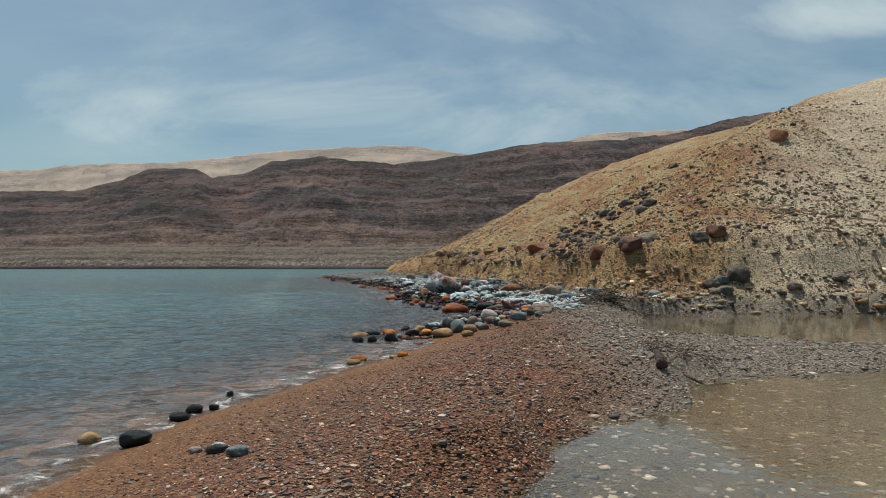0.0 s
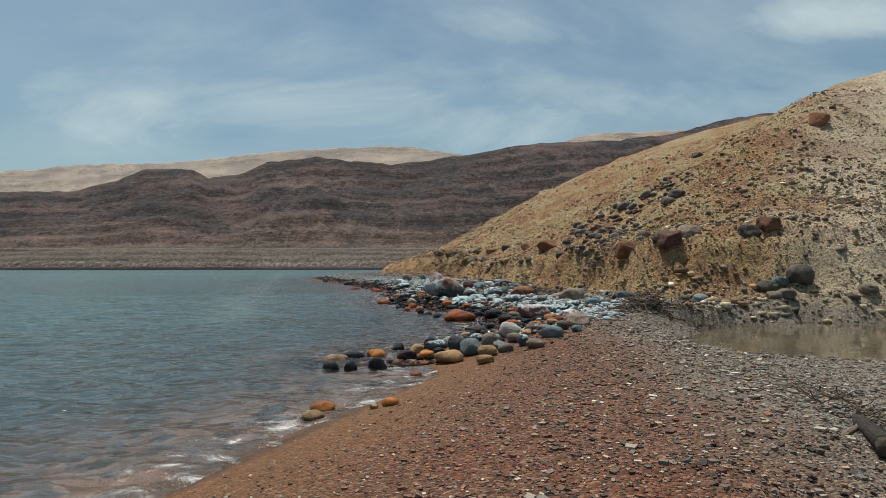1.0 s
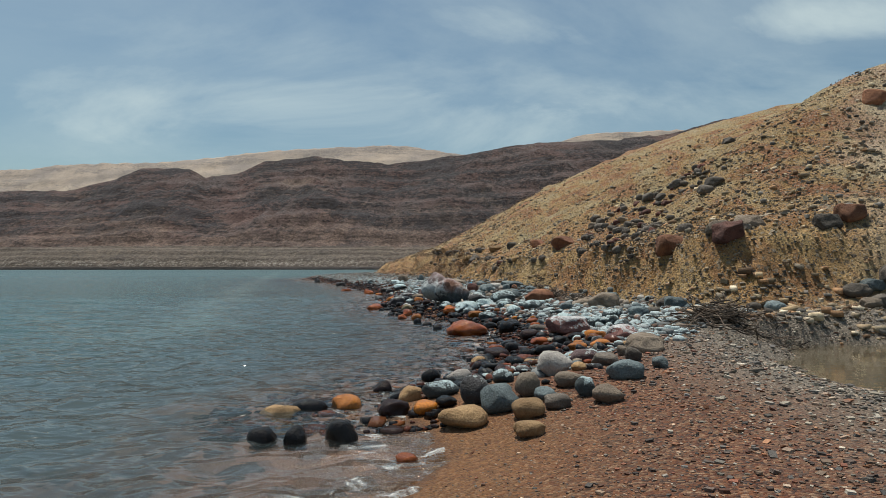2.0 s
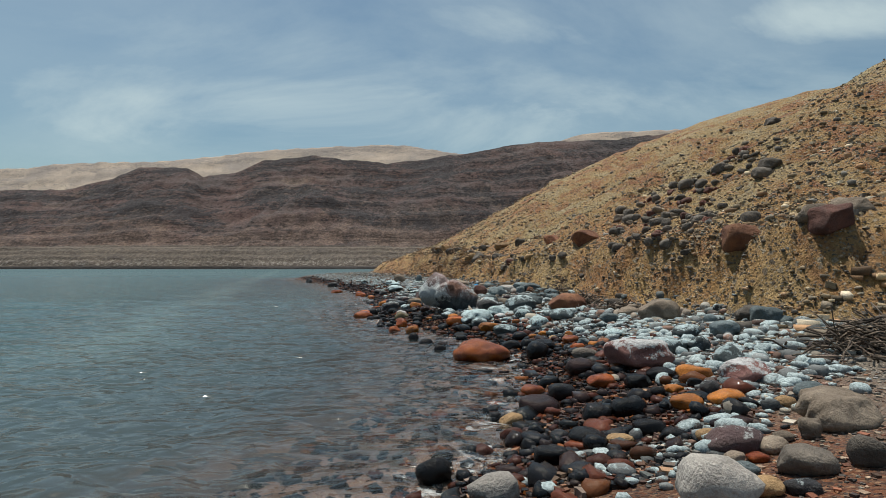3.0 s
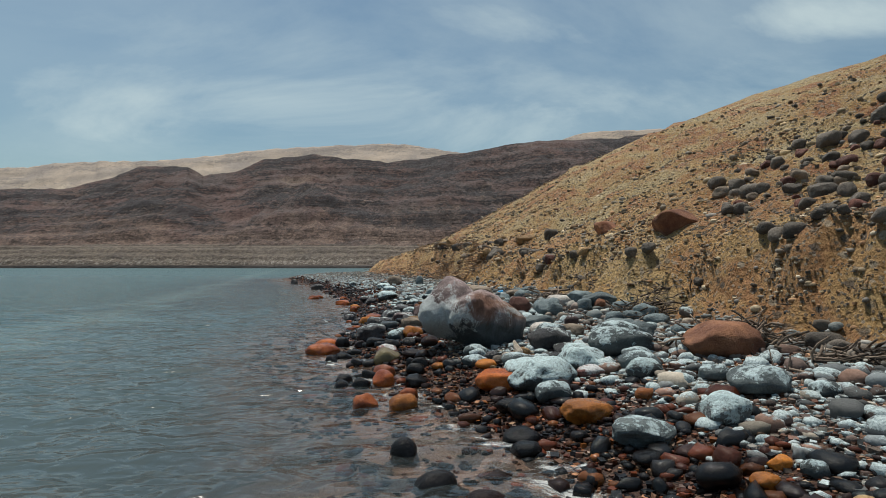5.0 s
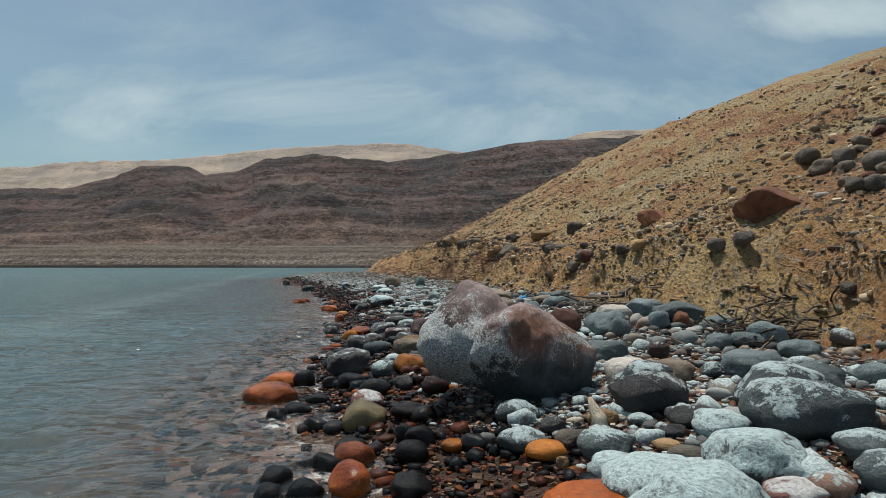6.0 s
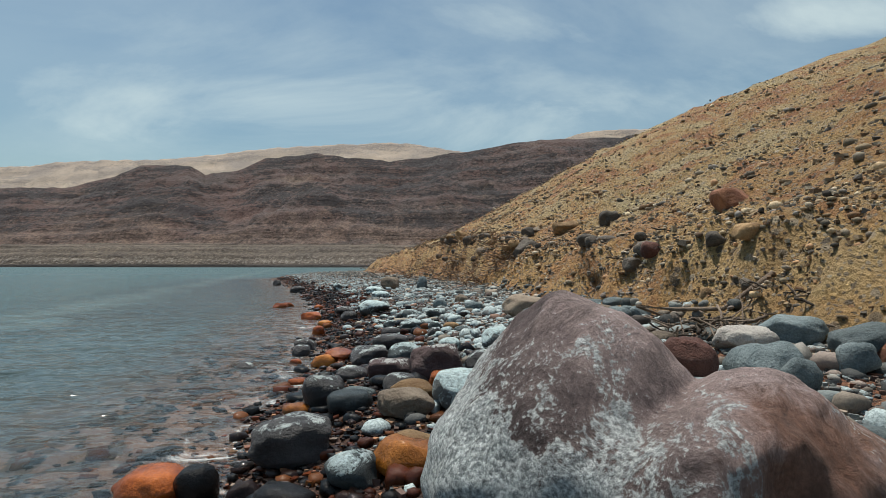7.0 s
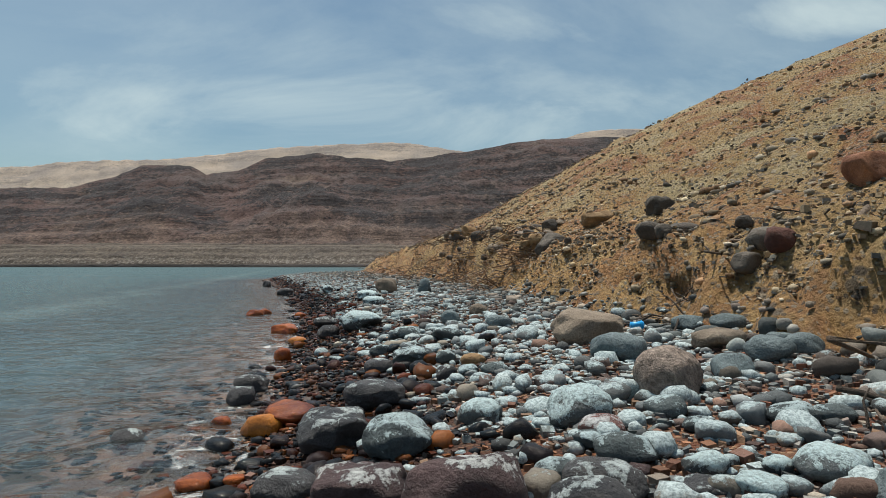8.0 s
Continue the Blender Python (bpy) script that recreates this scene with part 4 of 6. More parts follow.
rock("grey", 1.98, 12.58, 0.16, 0.14, 0.11)
rock("dark", 9.93, 19.00, 0.67, 0.61, 0.43, boxy=0.15, cuts=1, sink=0.3)
rock("dark", 8.92, 19.00, 0.57, 0.43, 0.24, boxy=0.15, cuts=1, sink=0.3)
rock("grey", 9.34, 19.00, 0.47, 0.42, 0.20, boxy=0.15, cuts=1, sink=0.3)
rock("beige", 8.21, 18.30, 0.43, 0.36, 0.21)
rock("grey", 6.50, 18.58, 0.47, 0.35, 0.19, boxy=0.15, cuts=1, sink=0.3)
rock("dark", 6.14, 18.74, 0.31, 0.28, 0.17)
rock("beige", 6.77, 18.67, 0.17, 0.13, 0.09)
rock("wr", 0.38, 19.10, 0.89, 0.78, 0.37)
rock("wd", 1.18, 18.77, 0.37, 0.29, 0.25)
rock("wb", 1.39, 17.02, 0.40, 0.33, 0.19)
rock("dark", 1.69, 18.11, 0.38, 0.31, 0.16)
rock("sp", 2.02, 16.93, 0.79, 0.65, 0.33)
rock("salt", 2.59, 17.52, 0.51, 0.38, 0.22)
rock("salt", 2.91, 17.40, 0.28, 0.21, 0.19)
rock("salt", 3.25, 18.60, 0.41, 0.36, 0.20)
rock("grey", 3.74, 18.47, 0.42, 0.37, 0.23)
rock("salt", 2.82, 16.45, 0.37, 0.31, 0.21)
rock("sp", 2.55, 15.54, 0.46, 0.41, 0.21, cuts=8)
rock("wo", 2.23, 15.98, 0.38, 0.28, 0.16)
rock("wd", 2.00, 16.23, 0.29, 0.26, 0.12)
rock("wd", 1.71, 16.04, 0.28, 0.21, 0.13)
rock("sd", 2.07, 15.27, 0.17, 0.16, 0.12)
rock("wd", 2.08, 15.60, 0.14, 0.12, 0.09)
rock("wo", 1.87, 15.55, 0.19, 0.16, 0.08)
rock("wd", 1.70, 15.51, 0.14, 0.14, 0.11)
rock("wo", 1.99, 14.81, 0.30, 0.26, 0.12)
rock("wo", 1.70, 14.88, 0.27, 0.24, 0.12)
rock("grey", 2.29, 15.41, 0.18, 0.13, 0.07)
rock("wr", 0.75, 16.53, 0.29, 0.23, 0.13)
rock("wd", 0.98, 16.15, 0.31, 0.23, 0.15)
rock("wb", 0.66, 15.70, 0.40, 0.30, 0.17)
rock("wy", 0.36, 15.36, 0.23, 0.17, 0.12)
rock("wd", 1.01, 14.97, 0.24, 0.22, 0.14)
rock("wd", 1.29, 14.98, 0.35, 0.26, 0.16)
rock("wr", 1.42, 16.32, 0.30, 0.23, 0.13)
rock("wd", 0.76, 14.28, 0.28, 0.23, 0.12)
rock("wy", 0.95, 14.16, 0.17, 0.16, 0.07)
rock("wd", 1.22, 14.34, 0.23, 0.21, 0.10)
rock("wd", 1.27, 14.07, 0.19, 0.17, 0.08)
rock("ochre", 1.45, 13.93, 0.18, 0.13, 0.07)
rock("plum", 1.47, 13.64, 0.35, 0.28, 0.14)
rock("beige", 1.65, 13.54, 0.18, 0.16, 0.09)
rock("beige", 1.79, 13.70, 0.14, 0.10, 0.06)
rock("beige", 1.95, 13.70, 0.15, 0.13, 0.12)
rock("bp", 2.35, 14.06, 0.51, 0.39, 0.21)
rock("dark", 1.89, 13.12, 0.18, 0.15, 0.15)
rock("grey", 2.60, 14.71, 0.29, 0.25, 0.13)
rock("dark", 1.59, 13.15, 0.30, 0.25, 0.13)
rock("beige", 1.34, 13.39, 0.13, 0.10, 0.07)
rock("wr", 1.48, 13.40, 0.13, 0.11, 0.05)
rock("grey", 1.29, 13.20, 0.18, 0.13, 0.07)
rock("ochre", 1.25, 12.89, 0.17, 0.14, 0.09)
rock("sd", 1.41, 12.88, 0.17, 0.12, 0.07)
rock("wd", -0.30, 13.99, 0.24, 0.20, 0.18)
rock("wd", 0.46, 13.97, 0.24, 0.20, 0.14)
rock("white", 0.03, 13.43, 0.28, 0.25, 0.16, cuts=8)
rock("ochre", 2.28, 14.51, 0.17, 0.14, 0.08)
rock("beige", 3.71, 20.88, 0.83, 0.59, 0.38)
rock("grey", 4.58, 22.02, 0.44, 0.36, 0.28)
rock("dark", 5.21, 19.93, 0.47, 0.36, 0.28)
rock("grey", 4.85, 19.42, 0.49, 0.43, 0.29)
rock("grey", 5.06, 19.28, 0.26, 0.21, 0.14)
rock("grey", 4.13, 19.78, 0.23, 0.19, 0.17)
rock("salt", 2.22, 22.03, 0.55, 0.50, 0.23)
rock("sh", 1.63, 21.44, 0.38, 0.30, 0.23)
rock("salt", 1.61, 23.17, 0.46, 0.37, 0.22)
rock("grey", 2.86, 21.06, 0.37, 0.29, 0.18)
rock("sh", 2.49, 19.55, 0.36, 0.30, 0.16)
rock("salt", 0.99, 21.32, 0.46, 0.34, 0.19)
rock("wo", 0.77, 21.98, 0.42, 0.35, 0.18)
rock("sh", 0.53, 23.40, 0.57, 0.52, 0.24)
rock("salt", 1.03, 25.03, 0.46, 0.38, 0.29)
rock("wr", 0.19, 23.33, 0.51, 0.45, 0.21)
rock("wr", -0.76, 23.32, 0.21, 0.20, 0.17)
rock("grey", 1.51, 27.80, 0.51, 0.46, 0.31)
rock("salt", 1.75, 24.49, 0.62, 0.54, 0.31)
rock("grey", 2.57, 28.20, 0.69, 0.62, 0.30)
rock("wr", -2.31, 27.33, 0.51, 0.46, 0.22)
rock("sd", -1.59, 27.64, 0.58, 0.45, 0.30)
rock("sp", -1.17, 25.88, 0.32, 0.26, 0.18)
rock("wr", -1.13, 24.58, 0.32, 0.25, 0.20)
rock("wr", -1.17, 23.04, 0.26, 0.20, 0.23)
rock("wo", -0.79, 22.97, 0.29, 0.24, 0.21)
rock("wd", -0.73, 24.50, 0.24, 0.19, 0.15)
rock("wo", -0.85, 27.07, 0.39, 0.33, 0.18)
rock("wd", -0.69, 21.41, 0.23, 0.19, 0.29)
rock("wd", -0.47, 20.81, 0.29, 0.21, 0.24)
rock("wd", -0.24, 20.04, 0.25, 0.20, 0.28)
rock("wb", -0.19, 20.54, 0.30, 0.24, 0.19)
rock("sh", 0.60, 23.13, 0.72, 0.52, 0.30)
rock("salt", 0.62, 22.63, 0.35, 0.26, 0.19)
rock("bp", 1.44, 25.51, 0.34, 0.27, 0.19)
rock("sh", 1.18, 24.12, 0.38, 0.32, 0.17)
rock("salt", 1.68, 24.06, 0.76, 0.59, 0.32)
rock("sh", 1.59, 23.00, 0.40, 0.30, 0.20)
rock("grey", 2.12, 25.50, 0.56, 0.52, 0.24)
rock("grey", 1.60, 27.62, 0.29, 0.23, 0.22)
rock("grey", 2.77, 27.50, 0.41, 0.32, 0.21)
rock("wd", 0.22, 22.51, 0.31, 0.26, 0.13)
rock("wd", 0.19, 21.76, 0.31, 0.28, 0.13)
rock("wd", 0.18, 21.47, 0.26, 0.19, 0.11)
rock("wd", 0.92, 20.98, 0.23, 0.20, 0.10)
rock("salt", 2.08, 22.55, 0.31, 0.23, 0.14)
rock("salt", 2.54, 21.70, 0.26, 0.21, 0.14)
rock("red", 2.64, 23.56, 0.87, 0.77, 0.36)
rock("grey", 2.79, 24.99, 0.32, 0.23, 0.18)
rock("dark", 4.12, 23.49, 0.39, 0.33, 0.21)
rock("dark", 4.16, 23.24, 0.30, 0.23, 0.13)
rock("beige", 3.69, 22.29, 0.30, 0.27, 0.16)
rock("beige", 3.45, 21.75, 0.44, 0.40, 0.18)
rock("salt", 2.39, 20.50, 0.22, 0.16, 0.10)
rock("sh", 2.59, 20.01, 0.18, 0.13, 0.11)
rock("salt", 2.58, 20.51, 0.22, 0.18, 0.09)
rock("salt", 1.68, 20.45, 0.17, 0.13, 0.10)
rock("wo", 1.35, 20.38, 0.17, 0.15, 0.10)
rock("wo", 1.56, 20.60, 0.15, 0.12, 0.08)
rock("wo", 1.91, 20.10, 0.14, 0.11, 0.10)
rock("wy", 1.63, 19.98, 0.14, 0.12, 0.09)
rock("wy", 1.79, 19.72, 0.10, 0.08, 0.11)
rock("wb", 1.62, 19.61, 0.12, 0.10, 0.08)
rock("wr", 1.81, 19.50, 0.28, 0.25, 0.12)
rock("grey", 1.93, 19.15, 0.20, 0.16, 0.12)
rock("wo", 2.04, 19.04, 0.18, 0.16, 0.07)
rock("red", 2.21, 19.05, 0.21, 0.18, 0.09)
rock("wd", 0.96, 19.92, 0.39, 0.29, 0.16)
rock("wd", 1.19, 19.77, 0.23, 0.19, 0.15)
rock("wd", 1.33, 19.25, 0.43, 0.38, 0.18)
rock("wd", 1.26, 18.89, 0.34, 0.28, 0.14)
rock("wo", 1.58, 19.19, 0.15, 0.14, 0.07)
rock("wr", 1.74, 18.73, 0.23, 0.16, 0.12)
rock("wb", 1.88, 18.64, 0.19, 0.15, 0.08)
rock("wd", 0.72, 19.49, 0.18, 0.16, 0.17)
rock("wr", -2.28, 26.66, 0.56, 0.48, 0.24)
rock("wd", -2.04, 27.24, 0.27, 0.23, 0.22, cuts=8)
rock("sd", -1.65, 27.83, 0.51, 0.43, 0.24)
rock("salt", -1.13, 27.01, 0.31, 0.28, 0.19)
rock("wy", -0.83, 27.31, 0.28, 0.24, 0.14)
rock("wd", -1.44, 26.79, 0.31, 0.26, 0.16)
rock("wd", -1.16, 26.34, 0.34, 0.28, 0.16)
rock("sd", -0.88, 26.34, 0.23, 0.19, 0.13)
rock("wb", -0.56, 25.98, 0.29, 0.23, 0.16)
rock("wb", -1.73, 27.07, 0.19, 0.16, 0.14)
rock("wr", -1.35, 26.35, 0.11, 0.10, 0.09)
rock("moss", -1.16, 25.41, 0.37, 0.32, 0.23)
rock("wd", -1.99, 25.86, 0.21, 0.17, 0.16)
rock("wd", -1.85, 26.02, 0.27, 0.19, 0.15)
rock("wd", -1.72, 26.42, 0.28, 0.24, 0.12)
rock("wd", -1.28, 24.47, 0.23, 0.21, 0.16)
rock("wr", -1.08, 24.11, 0.28, 0.24, 0.22)
rock("wd", -1.17, 24.80, 0.27, 0.23, 0.13)
rock("wd", -0.80, 24.91, 0.13, 0.10, 0.13)
rock("wd", -0.68, 24.71, 0.23, 0.18, 0.15)
rock("wo", -0.44, 24.53, 0.20, 0.17, 0.08)
rock("wd", -0.70, 23.98, 0.27, 0.24, 0.16)
rock("wd", -1.58, 24.25, 0.25, 0.23, 0.20)
rock("wd", -1.56, 24.03, 0.19, 0.17, 0.19)
rock("wd", -1.35, 24.04, 0.26, 0.19, 0.18)
rock("wb", -0.78, 25.40, 0.33, 0.25, 0.14)
rock("wr", -1.99, 31.87, 0.44, 0.40, 0.18)
rock("salt", -1.72, 29.51, 0.30, 0.24, 0.16)
rock("grey", -1.34, 28.83, 0.32, 0.25, 0.13)
rock("bp", -0.93, 28.15, 0.48, 0.38, 0.20)
rock("salt", -1.04, 30.37, 0.43, 0.37, 0.22)
rock("wd", -2.80, 33.45, 0.37, 0.28, 0.22)
rock("plum", -1.17, 29.85, 0.27, 0.22, 0.14)
rock("wr", -5.71, 43.95, 0.45, 0.39, 0.28)
rock("grey", 1.13, 26.48, 0.46, 0.33, 0.21)
rock("grey", 2.22, 27.95, 0.27, 0.25, 0.23)
rock("red", 2.52, 28.00, 0.25, 0.21, 0.21)
rock("grey", 2.70, 28.97, 0.66, 0.55, 0.29)
rock("dark", 2.83, 28.02, 0.31, 0.24, 0.13)
rock("grey", 2.91, 26.77, 0.43, 0.39, 0.25)
rock("grey", 2.38, 26.68, 0.30, 0.23, 0.16)
rock("grey", 2.67, 26.67, 0.36, 0.30, 0.15)
rock("salt", 2.30, 25.66, 0.25, 0.19, 0.14)
rock("grey", 2.81, 26.01, 0.43, 0.36, 0.18)
rock("white", 1.01, 25.35, 0.40, 0.36, 0.25)
rock("sd", 0.99, 24.81, 0.55, 0.48, 0.28)
rock("plum", 1.60, 26.32, 0.23, 0.19, 0.18)
rock("grey", 2.02, 24.59, 0.54, 0.40, 0.27)
rock("salt", 1.70, 23.54, 0.33, 0.28, 0.18)
rock("salt", 1.84, 25.58, 0.30, 0.26, 0.12)
rock("sh", 1.13, 23.54, 0.60, 0.47, 0.25)
rock("sd", 1.11, 24.40, 0.35, 0.29, 0.15)
rock("salt", 0.05, 24.92, 0.36, 0.28, 0.15)
rock("sd", 0.24, 24.57, 0.20, 0.17, 0.11)
rock("salt", -0.00, 24.34, 0.34, 0.28, 0.14)
rock("dark", 0.31, 24.28, 0.22, 0.19, 0.10)
rock("salt", 0.46, 24.03, 0.39, 0.31, 0.16)
rock("sh", 0.44, 23.69, 0.34, 0.27, 0.16)
rock("sh", 0.81, 23.37, 0.24, 0.22, 0.10)
rock("wo", 0.12, 24.13, 0.27, 0.20, 0.11)
rock("ochre", 0.18, 23.96, 0.08, 0.06, 0.07)
rock("ochre", 0.61, 24.65, 0.24, 0.17, 0.10)
rock("salt", 0.83, 24.53, 0.20, 0.18, 0.08)
rock("sd", 0.93, 24.23, 0.18, 0.17, 0.08)
rock("ochre", 0.80, 23.99, 0.17, 0.13, 0.07)
rock("dark", 0.83, 23.77, 0.23, 0.17, 0.10)
rock("wb", 0.75, 23.68, 0.14, 0.11, 0.08)
rock("sp", 1.11, 23.22, 0.29, 0.24, 0.12)
rock("wd", -3.18, 31.63, 0.32, 0.26, 0.23)
rock("wd", -2.76, 33.00, 0.29, 0.26, 0.21)
rock("wo", -2.20, 31.76, 0.36, 0.27, 0.19, cuts=8)
rock("wd", -1.48, 30.91, 0.49, 0.44, 0.23, boxy=1.0)
rock("plum", -1.16, 29.71, 0.44, 0.35, 0.18, boxy=1.0)
rock("plum", -0.69, 29.26, 0.50, 0.43, 0.30, boxy=1.0)
rock("sd", -0.28, 29.05, 0.36, 0.31, 0.21)
rock("wd", -1.58, 30.05, 0.33, 0.30, 0.15)
rock("sd", -1.28, 31.62, 0.52, 0.42, 0.22)
rock("sd", -1.65, 28.98, 0.38, 0.32, 0.28)
rock("wo", -1.85, 28.89, 0.28, 0.23, 0.12)
rock("wg", -1.39, 28.61, 0.37, 0.27, 0.17)
rock("sd", -0.98, 28.62, 0.29, 0.24, 0.21)
rock("osalt", -0.87, 28.45, 0.37, 0.33, 0.16)
rock("wr", -0.62, 28.84, 0.32, 0.23, 0.13)
rock("sh", -0.49, 28.20, 0.47, 0.39, 0.27)
rock("sh", -2.08, 36.88, 0.71, 0.52, 0.30)
rock("bp", 0.64, 32.85, 0.74, 0.54, 0.34)
rock("pit", 0.56, 30.62, 0.43, 0.38, 0.33)
rock("grey", 0.65, 31.93, 0.46, 0.43, 0.21)
rock("grey", 1.08, 30.91, 0.26, 0.22, 0.17)
rock("grey", 1.55, 31.30, 0.36, 0.29, 0.18)
rock("grey", 1.69, 33.06, 0.36, 0.30, 0.15)
rock("grey", 1.89, 32.63, 0.35, 0.31, 0.15)
rock("grey", 2.15, 31.43, 0.29, 0.25, 0.15)
rock("grey", 2.00, 31.55, 0.26, 0.19, 0.14)
rock("dark", 2.15, 30.58, 0.20, 0.15, 0.14)
rock("beige", 1.43, 31.84, 0.40, 0.36, 0.17)
rock("bp", 1.41, 29.47, 0.31, 0.25, 0.13)
rock("beige", 1.08, 29.09, 0.16, 0.13, 0.12)
rock("grey", 0.76, 28.95, 0.31, 0.27, 0.13, cuts=8)
rock("salt", 0.40, 30.23, 0.23, 0.19, 0.12)
rock("sh", -0.06, 30.27, 0.37, 0.32, 0.22)
rock("sp", 0.00, 29.98, 0.26, 0.21, 0.11)
rock("salt", 0.46, 29.96, 0.17, 0.13, 0.07)
rock("salt", 0.78, 28.30, 0.42, 0.31, 0.18)
rock("salt", 0.60, 28.17, 0.18, 0.17, 0.08)
rock("plum", 0.69, 28.06, 0.14, 0.10, 0.08)
rock("salt", 0.40, 28.03, 0.23, 0.19, 0.09)
rock("sp", 0.11, 28.19, 0.33, 0.29, 0.22)
rock("sd", -0.12, 28.04, 0.19, 0.15, 0.11)
rock("sh", -0.02, 28.52, 0.22, 0.16, 0.09)
rock("plumred", 1.02, 27.90, 0.42, 0.33, 0.38)
rock("white", 0.63, 27.73, 0.39, 0.30, 0.16)
rock("beige", 0.43, 28.67, 0.17, 0.14, 0.07)
rock("sd", 0.54, 28.65, 0.11, 0.09, 0.08)
rock("sd", 0.36, 28.47, 0.12, 0.11, 0.07)
rock("wr", -2.64, 32.13, 0.18, 0.13, 0.11)
rock("wr", -2.27, 30.66, 0.24, 0.22, 0.10)
rock("wr", -2.02, 30.63, 0.15, 0.11, 0.06)
rock("wr", -3.87, 38.95, 0.51, 0.47, 0.23)
rock("wr", -3.00, 35.48, 0.24, 0.19, 0.20)
rock("wo", -3.18, 37.16, 0.34, 0.30, 0.15)
rock("wr", -5.85, 43.57, 0.52, 0.37, 0.33)
rock("wr", -4.45, 42.80, 0.33, 0.27, 0.15)
rock("wd", -2.97, 38.59, 0.50, 0.43, 0.21)
rock("wd", -2.63, 36.85, 0.37, 0.32, 0.21)
rock("wd", -1.40, 33.05, 0.32, 0.28, 0.15)
rock("salt", -1.08, 33.07, 0.46, 0.34, 0.19)
rock("salt", -0.74, 32.88, 0.22, 0.18, 0.13)
rock("salt", -1.23, 34.88, 0.37, 0.32, 0.16)
rock("salt", -1.48, 33.97, 0.27, 0.19, 0.12)
rock("salt", -0.71, 34.14, 0.37, 0.34, 0.16)
rock("grey", -0.65, 35.66, 0.29, 0.23, 0.20)
rock("beige", -0.21, 36.26, 0.31, 0.24, 0.19)
rock("grey", -0.02, 34.83, 0.37, 0.28, 0.16)
rock("ochre", -0.50, 32.56, 0.24, 0.20, 0.11)
rock("salt", -0.35, 31.99, 0.24, 0.17, 0.10)
rock("sd", -0.75, 32.12, 0.19, 0.15, 0.13)
rock("salt", -0.56, 32.05, 0.19, 0.15, 0.11)
rock("sh", -0.55, 30.68, 0.30, 0.23, 0.15)
rock("grey", -1.22, 43.31, 0.34, 0.30, 0.43)
rock("beige", -2.36, 44.81, 0.68, 0.57, 0.48)
rock("sh", -4.99, 49.62, 0.43, 0.40, 0.31)
rock("sh", -2.79, 43.54, 0.63, 0.55, 0.27)
rock("sh", -2.36, 41.12, 0.54, 0.42, 0.23)
rock("wd", -12.14, 66.72, 0.57, 0.45, 0.49)
rock("wd", -7.95, 55.01, 0.80, 0.59, 0.34)
rock("salt", 1.09, 29.90, 0.20, 0.15, 0.09)
rock("salt", 0.90, 29.91, 0.25, 0.21, 0.11)
rock("sh", 0.69, 29.30, 0.29, 0.24, 0.12)
rock("sh", 0.27, 29.45, 0.19, 0.14, 0.10)
rock("sh", 0.53, 29.38, 0.14, 0.11, 0.07)
rock("sh", 0.37, 29.22, 0.19, 0.17, 0.08)
rock("sd", 0.19, 29.27, 0.17, 0.16, 0.07)
rock("salt", 0.02, 29.67, 0.29, 0.21, 0.12)
rock("salt", -0.09, 29.86, 0.18, 0.13, 0.08)
rock("plum", 0.02, 29.52, 0.11, 0.10, 0.05)
rock("salt", -0.31, 29.59, 0.20, 0.16, 0.09)
rock("sd", -0.16, 29.37, 0.33, 0.26, 0.14)
slope_rock("red", 9.11, 20.12, 0.59, 0.50, 0.38)
slope_rock("dark", 8.56, 20.01, 0.55, 0.49, 0.31)
slope_rock("red", 16.11, 28.87, 0.86, 0.63, 0.56)
slope_rock("dark", 9.46, 27.54, 0.72, 0.67, 0.36)
slope_rock("dark", 8.76, 26.68, 0.52, 0.49, 0.31)
slope_rock("red", 5.26, 21.73, 0.71, 0.57, 0.46, boxy=1.0)
slope_rock("dark", 6.68, 23.37, 0.45, 0.37, 0.25)
slope_rock("beige", 5.96, 20.32, 0.65, 0.50, 0.27)
slope_rock("beige", 7.17, 20.72, 0.78, 0.65, 0.35)
slope_rock("dark", 7.94, 29.80, 0.49, 0.45, 0.32)
slope_rock("dark", 8.98, 29.52, 0.55, 0.46, 0.30)
slope_rock("dark", 12.66, 33.00, 0.66, 0.59, 0.28)
slope_rock("dark", 5.85, 29.04, 0.46, 0.35, 0.26)
slope_rock("dark", 4.30, 24.77, 0.32, 0.29, 0.18)
slope_rock("dark", 5.93, 26.91, 0.50, 0.37, 0.27)
slope_rock("dark", 6.01, 26.43, 0.32, 0.25, 0.21)
slope_rock("dark", 4.68, 23.74, 0.24, 0.21, 0.14)
slope_rock("dark", 4.77, 23.26, 0.31, 0.24, 0.20)
slope_rock("dark", 6.58, 25.49, 0.39, 0.29, 0.19)
slope_rock("dark", 6.03, 24.42, 0.40, 0.29, 0.22)
slope_rock("dark", 8.23, 29.32, 0.41, 0.36, 0.24)
slope_rock("dark", 6.79, 27.68, 0.48, 0.34, 0.20)
slope_rock("dark", 7.23, 30.45, 0.37, 0.27, 0.24)
slope_rock("dark", 5.32, 28.42, 0.32, 0.29, 0.20)
slope_rock("red", 4.66, 29.83, 1.06, 0.92, 0.45, cuts=8)
slope_rock("dark", 2.65, 33.27, 0.44, 0.35, 0.24)
slope_rock("dark", 2.06, 35.93, 0.45, 0.34, 0.22)
slope_rock("dark", 3.34, 28.76, 0.24, 0.22, 0.16)
slope_rock("dark", 3.58, 28.51, 0.27, 0.24, 0.17)
slope_rock("dark", 3.83, 26.69, 0.18, 0.16, 0.11)
